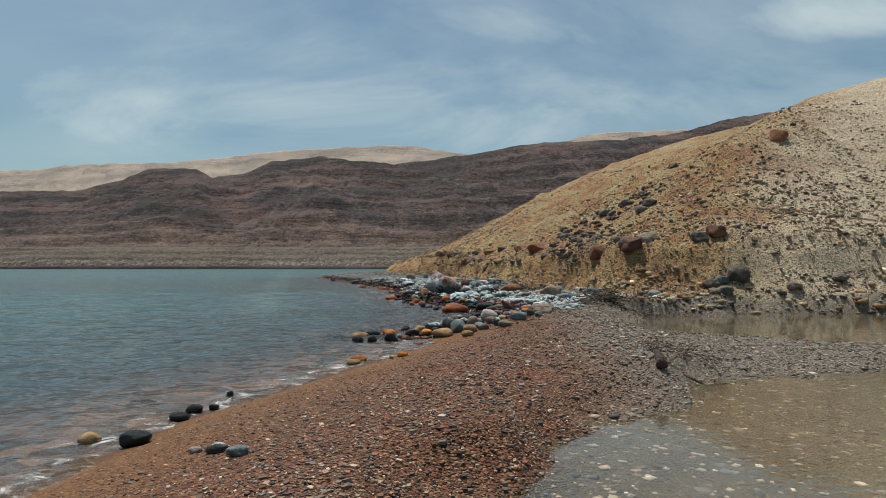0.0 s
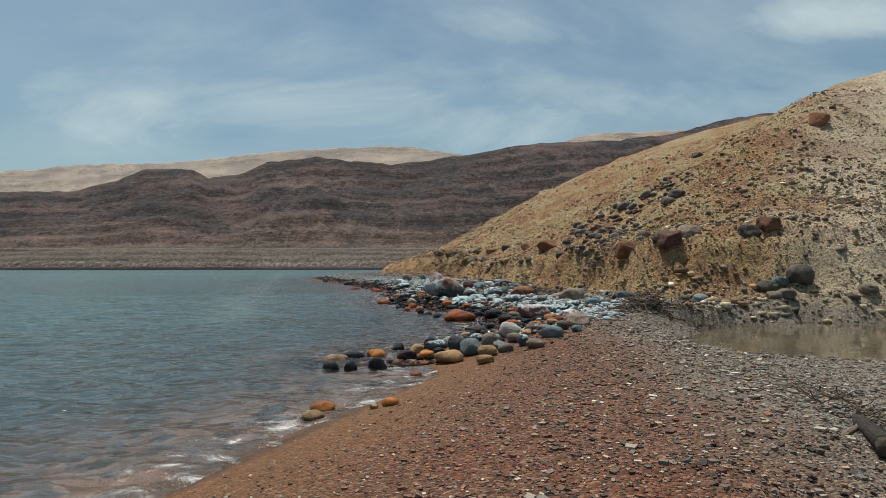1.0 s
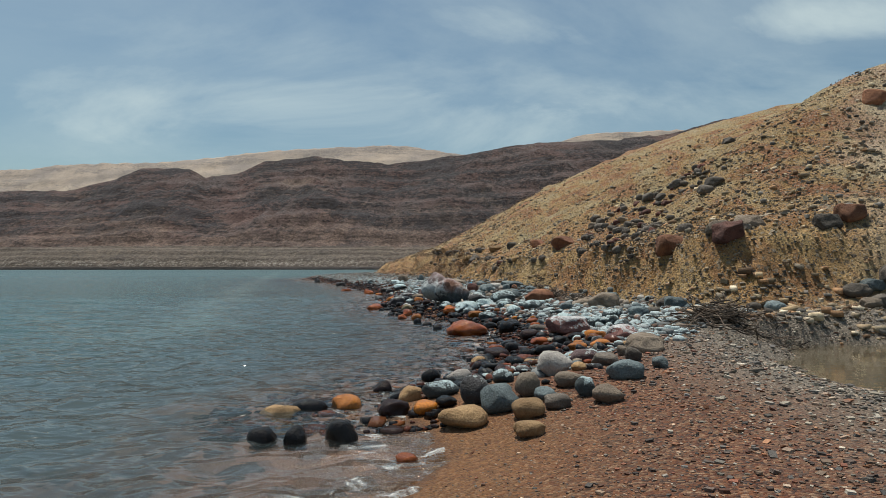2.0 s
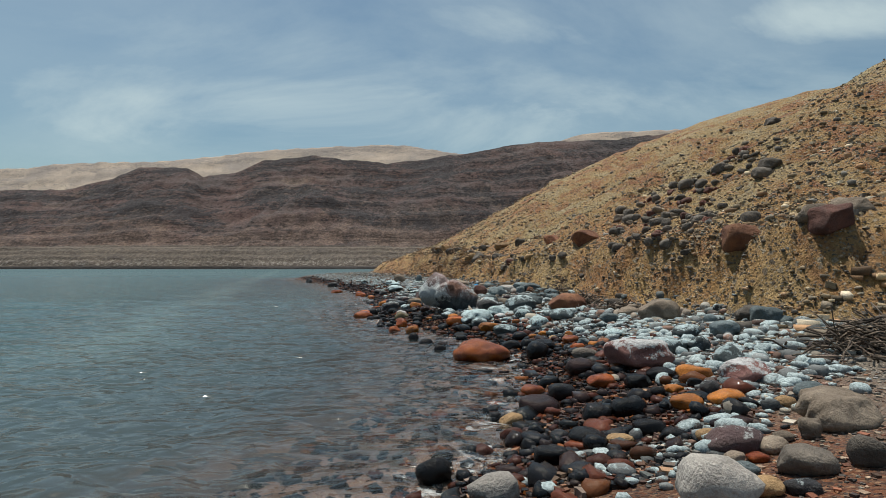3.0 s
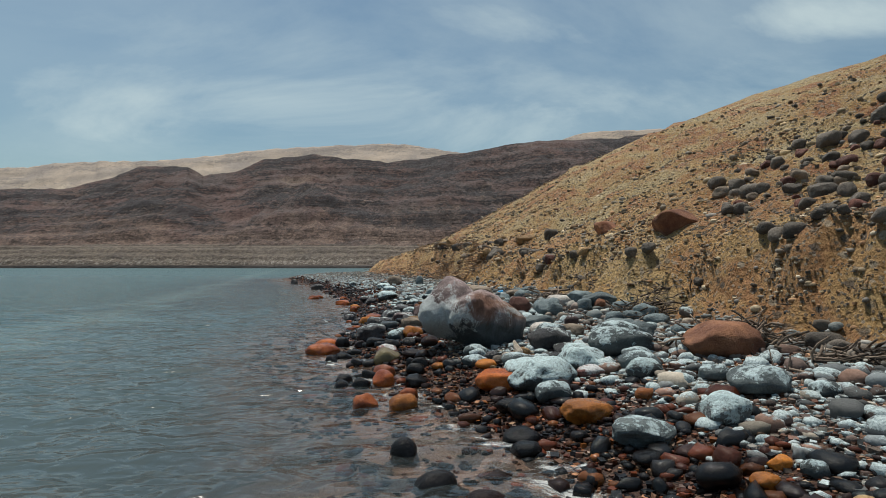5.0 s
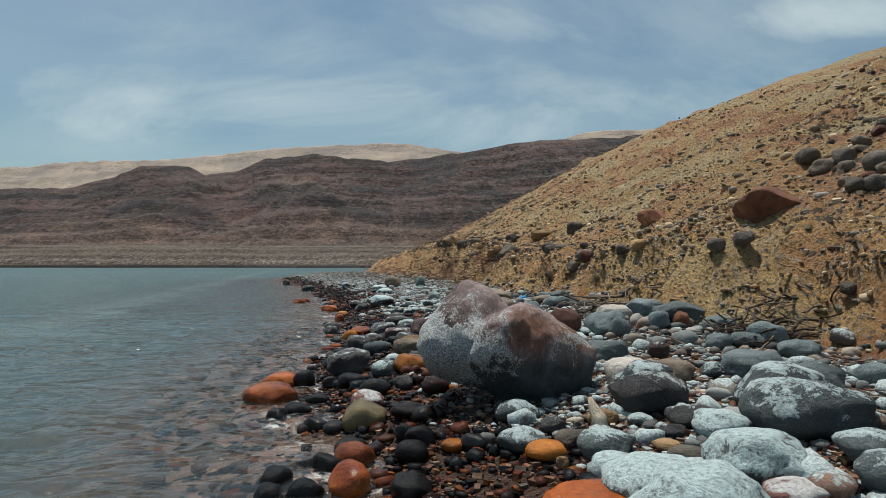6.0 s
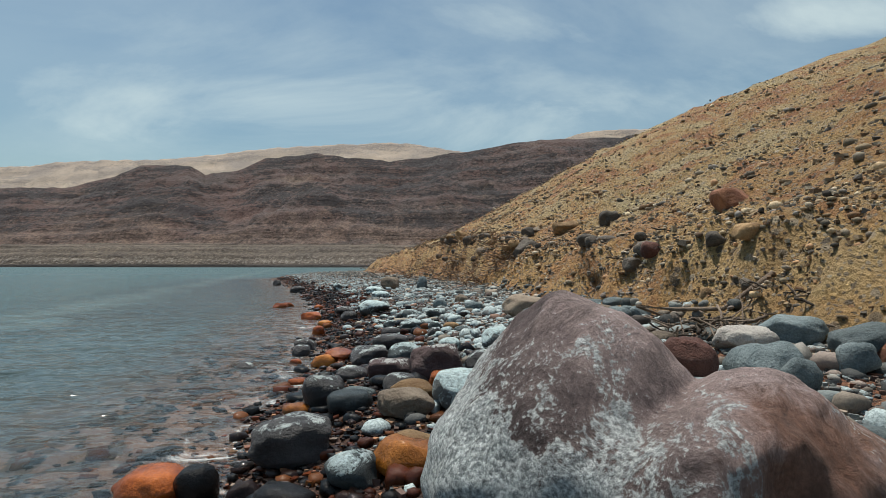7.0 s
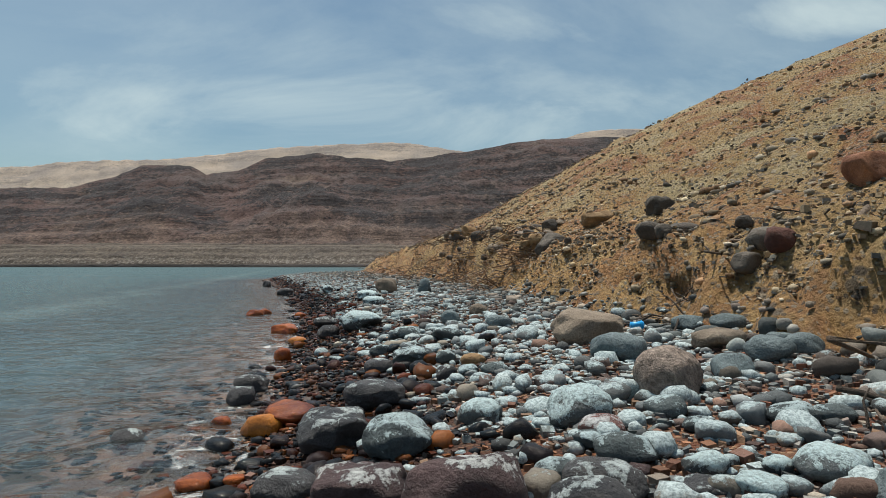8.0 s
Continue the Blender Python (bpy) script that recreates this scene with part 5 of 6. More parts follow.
slope_rock("red", 4.32, 34.01, 0.66, 0.55, 0.39, cuts=8)
slope_rock("ochre", 2.91, 30.73, 0.36, 0.30, 0.18)
slope_rock("dark", 3.91, 39.80, 0.62, 0.58, 0.38)
slope_rock("dark", 2.26, 34.87, 0.23, 0.19, 0.15)
slope_rock("dark", 3.05, 34.03, 0.22, 0.16, 0.14)
slope_rock("pdark", 2.74, 32.84, 0.31, 0.23, 0.20)
slope_rock("dark", 2.36, 33.09, 0.29, 0.25, 0.18)
slope_rock("dark", 2.05, 35.16, 0.47, 0.41, 0.21)
slope_rock("ochre", 3.29, 42.66, 0.91, 0.77, 0.38)
slope_rock("dark", 1.93, 42.00, 0.79, 0.70, 0.47)
slope_rock("dark", 2.82, 31.36, 0.26, 0.20, 0.17)
slope_rock("ochre", 2.43, 30.70, 0.23, 0.18, 0.15)
slope_rock("dark", 2.74, 30.46, 0.17, 0.13, 0.11)
slope_rock("dark", 7.25, 25.81, 0.30, 0.24, 0.14)
slope_rock("beige", 7.34, 29.69, 0.18, 0.14, 0.11)
slope_rock("dark", 8.25, 29.83, 0.27, 0.24, 0.15)
slope_rock("pdark", 5.96, 23.89, 0.24, 0.18, 0.16)
slope_rock("dark", 5.99, 28.89, 0.31, 0.24, 0.20)
slope_rock("beige", 5.78, 28.87, 0.25, 0.22, 0.14)
slope_rock("beige", 5.88, 23.89, 0.12, 0.09, 0.06)
slope_rock("beige", 7.85, 26.64, 0.16, 0.13, 0.10)
slope_rock("pdark", 7.25, 28.57, 0.24, 0.23, 0.13)
slope_rock("beige", 4.85, 23.17, 0.14, 0.13, 0.07)
slope_rock("dark", 4.34, 25.45, 0.28, 0.22, 0.18)
slope_rock("dark", 4.70, 22.75, 0.12, 0.10, 0.06)
slope_rock("dark", 6.48, 27.70, 0.35, 0.29, 0.22)
slope_rock("dark", 4.72, 24.75, 0.24, 0.19, 0.11)
slope_rock("dark", 9.50, 29.28, 0.19, 0.16, 0.08)
slope_rock("dark", 7.57, 27.08, 0.16, 0.14, 0.09)
slope_rock("dark", 7.13, 26.96, 0.26, 0.23, 0.12)
slope_rock("dark", 6.35, 26.07, 0.21, 0.16, 0.10)
slope_rock("beige", 7.14, 27.81, 0.12, 0.10, 0.06)
slope_rock("pdark", 5.37, 28.58, 0.24, 0.18, 0.13)
slope_rock("beige", 6.66, 27.60, 0.26, 0.19, 0.17)
slope_rock("dark", 6.97, 26.39, 0.18, 0.14, 0.12)
slope_rock("dark", 8.88, 28.83, 0.30, 0.24, 0.13)
slope_rock("dark", 5.92, 27.78, 0.34, 0.28, 0.18)
slope_rock("dark", 5.90, 24.37, 0.22, 0.18, 0.13)
slope_rock("beige", 7.14, 28.14, 0.24, 0.18, 0.12)
slope_rock("dark", 9.38, 28.53, 0.20, 0.15, 0.13)
slope_rock("dark", 7.27, 30.86, 0.21, 0.19, 0.12)
slope_rock("pdark", 10.65, 31.23, 0.37, 0.29, 0.24)
slope_rock("dark", 6.45, 25.64, 0.29, 0.23, 0.18)
slope_rock("dark", 7.12, 29.26, 0.15, 0.12, 0.09)
slope_rock("beige", 6.51, 28.58, 0.33, 0.29, 0.20)
slope_rock("dark", 6.72, 25.35, 0.16, 0.14, 0.09)
slope_rock("dark", 7.36, 28.86, 0.37, 0.29, 0.22)
slope_rock("pdark", 9.56, 29.99, 0.31, 0.26, 0.15)
slope_rock("beige", 5.96, 30.53, 0.44, 0.35, 0.24)
slope_rock("dark", 4.95, 22.71, 0.21, 0.17, 0.10)
slope_rock("pdark", 5.77, 27.39, 0.14, 0.12, 0.06)
slope_rock("pdark", 8.25, 28.31, 0.15, 0.13, 0.09)
slope_rock("dark", 5.40, 23.46, 0.17, 0.15, 0.11)
slope_rock("pdark", 7.36, 28.41, 0.33, 0.31, 0.20)
slope_rock("pdark", 7.11, 30.74, 0.28, 0.21, 0.18)
slope_rock("pdark", 8.11, 28.45, 0.37, 0.30, 0.17)
slope_rock("dark", 7.10, 30.02, 0.20, 0.14, 0.11)
slope_rock("dark", 6.51, 30.39, 0.22, 0.17, 0.11)
slope_rock("pdark", 7.63, 30.26, 0.29, 0.26, 0.19)
slope_rock("dark", 10.66, 31.72, 0.38, 0.33, 0.20)
slope_rock("dark", 9.72, 29.15, 0.19, 0.16, 0.09)
slope_rock("dark", 6.19, 28.61, 0.17, 0.12, 0.10)
slope_rock("dark", 5.42, 23.73, 0.24, 0.21, 0.13)
slope_rock("dark", 5.18, 28.55, 0.33, 0.28, 0.16)
slope_rock("dark", 6.18, 24.13, 0.20, 0.15, 0.12)
slope_rock("dark", 8.02, 28.41, 0.11, 0.08, 0.06)
slope_rock("dark", 5.99, 27.01, 0.14, 0.12, 0.09)
slope_rock("dark", 9.70, 29.40, 0.33, 0.24, 0.21)
slope_rock("dark", 5.58, 23.94, 0.20, 0.15, 0.13)
slope_rock("dark", 5.57, 26.79, 0.31, 0.27, 0.18)
slope_rock("dark", 9.37, 29.91, 0.27, 0.19, 0.15)
slope_rock("beige", 5.03, 22.76, 0.08, 0.06, 0.04)
slope_rock("dark", 5.76, 25.82, 0.29, 0.26, 0.17)
slope_rock("dark", 4.57, 24.25, 0.15, 0.12, 0.10)
slope_rock("dark", 9.16, 29.45, 0.12, 0.09, 0.08)
slope_rock("pdark", 6.34, 28.60, 0.32, 0.25, 0.18)
slope_rock("dark", 6.73, 29.01, 0.16, 0.15, 0.09)
slope_rock("pdark", 5.34, 25.25, 0.22, 0.16, 0.14)
slope_rock("pdark", 7.06, 31.23, 0.14, 0.12, 0.09)
slope_rock("beige", 4.24, 24.66, 0.16, 0.15, 0.10)
slope_rock("dark", 6.61, 26.43, 0.21, 0.19, 0.14)
slope_rock("dark", 8.79, 29.51, 0.33, 0.25, 0.20)
slope_rock("pdark", 8.69, 29.40, 0.14, 0.11, 0.08)
slope_rock("dark", 4.82, 22.67, 0.11, 0.08, 0.06)
slope_rock("beige", 8.52, 30.07, 0.23, 0.21, 0.11)
slope_rock("pdark", 4.80, 23.69, 0.23, 0.21, 0.11)
slope_rock("dark", 6.89, 27.21, 0.11, 0.09, 0.06)
slope_rock("dark", 4.33, 25.75, 0.28, 0.25, 0.15)
slope_rock("dark", 6.32, 31.49, 0.42, 0.39, 0.26)
slope_rock("dark", 8.41, 28.68, 0.26, 0.22, 0.16)
slope_rock("dark", 5.42, 29.19, 0.21, 0.16, 0.12)
slope_rock("dark", 10.02, 31.78, 0.19, 0.17, 0.09)
slope_rock("dark", 8.42, 28.85, 0.13, 0.10, 0.06)
slope_rock("dark", 8.00, 30.94, 0.38, 0.32, 0.22)
slope_rock("dark", 7.41, 29.64, 0.21, 0.15, 0.09)
slope_rock("dark", 9.17, 28.57, 0.28, 0.25, 0.13)
slope_rock("dark", 6.82, 25.30, 0.09, 0.08, 0.05)
slope_rock("pdark", 5.63, 27.02, 0.24, 0.19, 0.14)
slope_rock("beige", 6.76, 25.52, 0.23, 0.18, 0.12)
slope_rock("beige", 5.03, 22.93, 0.21, 0.17, 0.13)
slope_rock("dark", 4.59, 24.71, 0.17, 0.15, 0.11)
slope_rock("pdark", 7.49, 27.51, 0.28, 0.21, 0.15)
slope_rock("dark", 7.02, 31.88, 0.19, 0.15, 0.12)
slope_rock("dark", 7.90, 28.59, 0.26, 0.19, 0.15)
slope_rock("dark", 6.03, 30.01, 0.31, 0.24, 0.17)
slope_rock("dark", 9.66, 29.21, 0.23, 0.20, 0.13)
slope_rock("beige", 6.72, 30.68, 0.31, 0.29, 0.15)
slope_rock("pdark", 7.89, 28.93, 0.22, 0.16, 0.12)
slope_rock("dark", 5.33, 28.12, 0.25, 0.20, 0.13)
slope_rock("dark", 5.74, 28.26, 0.12, 0.11, 0.06)
slope_rock("dark", 4.88, 23.65, 0.14, 0.12, 0.09)
slope_rock("dark", 6.23, 30.40, 0.41, 0.36, 0.26)
slope_rock("dark", 8.22, 26.86, 0.19, 0.17, 0.09)
slope_rock("dark", 5.39, 25.16, 0.11, 0.09, 0.07)
slope_rock("pdark", 6.57, 26.58, 0.28, 0.24, 0.18)
slope_rock("ochre", -0.70, 52.55, 0.62, 0.47, 0.38)
slope_rock("ochre", 2.65, 45.73, 0.51, 0.38, 0.31)
slope_rock("ochre", 1.41, 42.70, 0.31, 0.26, 0.15)
slope_rock("dark", 0.07, 52.39, 0.64, 0.50, 0.42)
slope_rock("dark", 1.82, 42.76, 0.28, 0.25, 0.18)
slope_rock("ochre", 0.79, 44.41, 0.25, 0.20, 0.12)
slope_rock("dark", -0.31, 51.88, 0.30, 0.26, 0.15)
slope_rock("beige", 2.47, 44.47, 0.35, 0.27, 0.18)
slope_rock("dark", 2.37, 44.28, 0.49, 0.36, 0.30)
slope_rock("ochre", -0.03, 50.70, 0.60, 0.57, 0.39)
slope_rock("dark", 1.68, 45.33, 0.44, 0.33, 0.21)
slope_rock("beige", 2.00, 42.63, 0.35, 0.26, 0.19)
slope_rock("beige", 2.68, 44.40, 0.29, 0.24, 0.14)
slope_rock("ochre", 1.09, 44.52, 0.33, 0.24, 0.20)
slope_rock("dark", 0.03, 51.63, 0.30, 0.27, 0.17)
slope_rock("beige", -0.69, 53.26, 0.29, 0.21, 0.18)
slope_rock("ochre", 1.70, 42.67, 0.43, 0.40, 0.24)
slope_rock("dark", 0.58, 47.10, 0.48, 0.40, 0.28)
slope_rock("dark", -0.31, 52.49, 0.60, 0.55, 0.28)
slope_rock("beige", 0.98, 44.33, 0.22, 0.20, 0.12)
slope_rock("dark", 0.71, 46.66, 0.26, 0.23, 0.16)
slope_rock("dark", 2.06, 44.89, 0.41, 0.35, 0.20)
slope_rock("ochre", 1.21, 45.56, 0.27, 0.20, 0.15)
slope_rock("dark", 1.81, 44.19, 0.39, 0.28, 0.21)
slope_rock("beige", -0.88, 54.55, 0.75, 0.59, 0.38)
slope_rock("ochre", 0.01, 49.62, 0.30, 0.27, 0.18)
slope_rock("dark", 1.07, 44.38, 0.18, 0.16, 0.12)
slope_rock("beige", 1.73, 45.09, 0.38, 0.32, 0.17)
slope_rock("dark", 2.35, 40.62, 0.17, 0.14, 0.11)
slope_rock("beige", 0.96, 46.60, 0.38, 0.35, 0.22)
slope_rock("ochre", -0.51, 52.36, 0.54, 0.46, 0.23)
slope_rock("dark", 0.14, 49.36, 0.64, 0.53, 0.36)
slope_rock("pdark", 5.64, 19.99, 0.65, 0.55, 0.42, boxy=1.0)
rock("white", 1.92, 28.90, 0.52, 0.38, 0.22)
# [/rocks]


def free(x, y, share=0.8):
    """Which of the points lie clear of the single stones."""
    ok = np.ones(len(x), bool)
    for cx, cy, r in TAKEN:
        ok &= (x - cx) ** 2 + (y - cy) ** 2 > (share * r) ** 2
    return ok


# the great boulder: two blended lobes, undercut in front, planed on its sides
def boulder(x, y, z):
    way = ICO[6][0]

    def lobe(p, c, r, dip=0.0):
        q = p - np.array(c)
        cd, sd = math.cos(dip), math.sin(dip)
        q = np.stack([q[:, 0] * cd - q[:, 2] * sd, q[:, 1], q[:, 0] * sd + q[:, 2] * cd], 1) / np.array(r)
        return (np.linalg.norm(q, axis=1) - 1) * min(r)

    def side(p, n, offset):
        n = np.array(n) / np.linalg.norm(n)
        return p @ n - offset

    def blend(a, b, k):
        h = np.clip(0.5 + 0.5 * (b - a) / k, 0, 1)
        return b * (1 - h) + a * h - k * h * (1 - h)

    def solid(p):
        a = lobe(p, (-0.27, 0.16, 0.06), (0.45, 0.44, 0.47))
        a = -blend(-a, -side(p, (-0.35, -0.75, 0.55), 0.37), 0.06)
        a = -blend(-a, -side(p, (-0.75, 0.0, 0.66), 0.545), 0.12)
        b = lobe(p, (0.33, -0.14, -0.18), (0.66, 0.43, 0.46), 0.38)
        d = blend(a, b, 0.03)
        for n, offset in (((-0.30, -0.62, -0.75), 0.38), ((0.25, -0.85, -0.46), 0.47), ((0.56, 0.0, 0.83), 0.40), ((0.40, -0.91, 0.06), 0.46), ((-0.95, -0.1, 0.2), 0.66), ((0.1, -0.98, -0.1), 0.50), ((-0.6, -0.45, 0.6), 0.50), ((0.1, 0.1, 1.0), 0.49), ((0.95, -0.3, -0.1), 0.82), ((0.50, -0.60, 0.62), 0.43), ((0.0, 0.0, -1.0), 0.56)):
            d = -blend(-d, -side(p, n, offset), 0.05)
        dent = np.minimum(lobe(p, (0.13, -0.55, 0.06), (0.17, 0.17, 0.20)), lobe(p, (-0.66, -0.24, -0.08), (0.12, 0.10, 0.07)))
        dent = np.minimum(dent, lobe(p, (0.45, -0.50, -0.04), (0.13, 0.12, 0.10)))
        return -blend(-d, dent, 0.05)

    lo, hi = np.zeros(len(way)), np.full(len(way), 1.3)
    for _ in range(22):
        mid = (lo + hi) / 2
        inside = solid(way * mid[:, None]) < 0
        lo, hi = np.where(inside, mid, lo), np.where(inside, hi, mid)
    p = way * lo[:, None]
    for size, amp in ((2.2, 0.030), (5.0, 0.018), (11.0, 0.010), (26.0, 0.005)):
        bump = ripples(p[:, 0] * size + 4, p[:, 1] * size + p[:, 2] * 0.7 * size, 91) + ripples(p[:, 2] * size, p[:, 0] * size - p[:, 1] * 0.6 * size, 92)
        p = p + way * (amp * bump)[:, None]
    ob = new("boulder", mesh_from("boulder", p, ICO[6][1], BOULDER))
    ob.location = (x, y, z)
    TAKEN.append((x, y, 0.55))
    return tagged(ob, "huge two-lobed brown boulder washed with pale salt", "boulder")


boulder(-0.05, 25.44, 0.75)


# ---- driftwood ----
def branch_points(path, radii, sides=7):
    """A tapering, slightly knotted round branch along a path."""
    path = [Vector(p) for p in path]
    points, faces = [], []
    for i, p in enumerate(path):
        a = (path[min(i + 1, len(path) - 1)] - path[max(i - 1, 0)]).normalized()
        u = a.orthogonal().normalized()
        v = a.cross(u)
        for k in range(sides):
            c = 2 * math.pi * k / sides
            r = radii[i] * (1 + 0.15 * math.sin(3 * c + 2.1 * i))
            points.append(p + u * (r * math.cos(c)) + v * (r * math.sin(c)))
    for i in range(len(path) - 1):
        for k in range(sides):
            a, b = i * sides + k, i * sides + (k + 1) % sides
            faces += [(a, b, b + sides), (a, b + sides, a + sides)]
    first, last = len(points), len(points) + 1
    points += [path[0], path[-1]]
    for k in range(sides):
        faces += [(first, (k + 1) % sides, k), (last, (len(path) - 1) * sides + k, (len(path) - 1) * sides + (k + 1) % sides)]
    return np.array([p[:] for p in points]), np.array(faces)


def branch(name, path, radii, mat, label="", parent=None, sides=7):
    points, faces = branch_points(path, radii, sides)
    ob = new(name, mesh_from(name, points, faces, mat))
    if parent:
        ob.parent = parent
        if label:
            tagged(ob, label)
    else:
        tagged(ob, label, "driftwood")
    return ob


def twig_pile(x, y, rx, ry, high, count, seed, label, longest=0.5, mats=(DRIFTWOOD, DARK_WOOD), stout=1.0):
    """A drift line heap: bent twigs crossing each other, each a part of its own."""
    rng = np.random.default_rng(seed)
    heap = new("twig_pile")
    heap.location = (x, y, height_at(x, y))
    tagged(heap, label, "driftwood", group="driftwood heaps")
    forms = []
    for k in range(9):
        n, length = 6, longest * rng.uniform(0.45, 1.0)
        bend = rng.normal(0, 0.12, (n, 3)).cumsum(0) * length * 0.35
        path = [(length * (i / (n - 1) - 0.5) + bend[i, 0] * 0.2, bend[i, 1], bend[i, 2] * 0.6) for i in range(n)]
        thick = stout * rng.uniform(0.007, 0.017)
        points, faces = branch_points(path, [thick * (1 - 0.6 * i / n) for i in range(n)], 5)
        forms.append(mesh_from("twig", points, faces, mats[k % len(mats)]))
    for k in range(count):
        u, v = rng.normal(0, 0.5, 2)
        px, py = u * rx, v * ry
        lift = high * math.exp(-(u * u + v * v) * 1.5) * rng.random()
        ob = new("twig", forms[k % 9])
        ob.parent = heap
        ob.location = (px, py, height_at(x + px, y + py) - height_at(x, y) + 0.012 + lift)
        ob.rotation_euler = (rng.uniform(0, 6), rng.normal(0, 0.35), rng.uniform(0, 6.3))
    return heap


twig_pile(4.35, 16.6, 0.75, 0.55, 0.34, 190, 1, "heap of dry grey-brown twigs at the foot of the bank", 0.75)
twig_pile(5.6, 16.9, 0.9, 0.4, 0.12, 80, 2, "thin line of washed-up twigs below the bank", 0.5)
twig_pile(2.95, 23.9, 0.75, 0.5, 0.32, 150, 3, "heap of dry brown twigs beside the red stone", 0.7)
twig_pile(3.6, 22.6, 0.8, 0.5, 0.12, 100, 4, "thin scatter of twigs below the bank", 0.6)
twig_pile(3.0, 27.0, 0.7, 0.6, 0.22, 130, 5, "tangle of twigs among grey stones", 0.6)
twig_pile(2.0, 29.6, 0.7, 0.6, 0.2, 110, 6, "tangle of pale twigs among grey stones", 0.6)
twig_pile(3.15, 7.75, 0.6, 0.35, 0.06, 55, 7, "flat patch of reddish twigs on the shingle", 0.35, (DRIFTWOOD, DARK_WOOD), 0.45)
twig_pile(3.3, 8.4, 0.9, 0.4, 0.03, 30, 8, "few dark twigs strewn by the pool", 0.3, (DRIFTWOOD, DARK_WOOD), 0.45)
twig_pile(2.2, 33.5, 1.2, 0.5, 0.12, 40, 9, "line of twigs at the foot of the bank", 0.6)
BRUSH = rock_material("dry_red_brown_brush", (0.13, 0.072, 0.038), (0.29, 0.175, 0.10), 0.9, grain=80.0)
for bx, by, rx, ry, high, count, seed in ((1.05, 42.5, 1.0, 0.8, 0.30, 90, 10), (0.75, 45.5, 1.0, 1.0, 0.5, 130, 11), (0.15, 49.0, 1.3, 1.2, 0.7, 130, 21), (-0.9, 54.0, 1.8, 1.6, 0.8, 110, 22), (-2.6, 61.0, 2.0, 1.6, 0.8, 70, 23), (-4.4, 69.0, 2.0, 1.6, 0.8, 60, 24), (-6.4, 77.0, 2.0, 1.6, 0.8, 60, 25)):
    twig_pile(bx, by, rx, ry, high, count, seed, "dry reddish-brown brushwood hanging on the far bank", 1.3, (BRUSH, DRIFTWOOD, BRUSH), 1.1)

g = height_at
log = new("log")
log.location = (2.42, 6.75, g(2.42, 6.75))
log.rotation_euler.z, log.scale = radians(-45), (0.85, 0.85, 0.85)
tagged(log, "short dark broken driftwood log on the shingle", "driftwood")
branch("trunk", [(-0.20, 0.30, 0.17), (-0.15, 0.22, 0.15), (-0.07, 0.10, 0.12), (0.0, 0.0, 0.09), (0.05, -0.08, 0.07)], [0.022, 0.05, 0.056, 0.068, 0.066], LOG_WOOD, "", log, 12)
branch("broken_end", [(0.045, -0.075, 0.073), (0.07, -0.12, 0.06), (0.075, -0.13, 0.055)], [0.069, 0.074, 0.03], DARK_WOOD, "dark wet broken end", log, 12)
branch("side_branch", [(-0.13, 0.16, 0.13), (-0.19, 0.11, 0.10), (-0.24, 0.03, 0.05), (-0.20, -0.04, 0.02)], [0.032, 0.025, 0.02, 0.01], DRIFTWOOD, "", log, 7)
branch("splinter", [(-0.16, 0.24, 0.17), (-0.17, 0.25, 0.24), (-0.18, 0.26, 0.28)], [0.02, 0.012, 0.004], DRIFTWOOD, "", log, 5)
branch("stick", [(2.85, 7.2, g(2.85, 7.2) + 0.03), (3.1, 7.08, g(3.1, 7.08) + 0.03), (3.55, 7.25, g(3.55, 7.25) + 0.03)], [0.012, 0.016, 0.012], DARK_WOOD, "bent dark stick lying on the shingle")
branch("stick", [(2.0, 30.9, g(2.0, 30.9) + 0.05), (1.62, 30.75, g(1.62, 30.75) + 0.22), (2.0, 30.55, g(2.0, 30.55) + 0.17), (2.4, 30.3, g(2.4, 30.3) + 0.12), (2.9, 30.2, g(2.9, 30.2) + 0.12)], [0.012, 0.022, 0.025, 0.026, 0.028], DRIFTWOOD, "long bleached driftwood branch over the stones")
branch("stick", [(2.35, 32.2, g(2.35, 32.2) + 0.02), (2.75, 32.4, g(2.75, 32.4) + 0.05), (3.2, 32.6, g(3.2, 32.6) + 0.08)], [0.03, 0.04, 0.03], DRIFTWOOD, "grey stick leaning on the bank")
branch("wood_stub", [(0.55, 24.55, g(0.55, 24.55)), (0.56, 24.57, g(0.55, 24.55) + 0.07), (0.52, 24.6, g(0.55, 24.55) + 0.13), (0.50, 24.6, g(0.55, 24.55) + 0.20)], [0.06, 0.05, 0.035, 0.015], BONE, "short bleached root stub standing among stones", None, 9)

scrap = new("plastic_cup")
scrap.location, scrap.scale = (1.25, 33.3, g(1.25, 33.3) + 0.05), (0.7, 0.7, 0.7)
tagged(scrap, "crushed bright blue plastic cup among grey stones", "litter")
branch("cup_wall", [(-0.09, 0, 0.03), (0.0, 0.01, 0.035), (0.08, 0.02, 0.03)], [0.045, 0.05, 0.06], PLASTIC, "", scrap, 12)
branch("cup_rim", [(0.078, 0.02, 0.03), (0.092, 0.022, 0.03)], [0.068, 0.066], PLASTIC, "", scrap, 12)

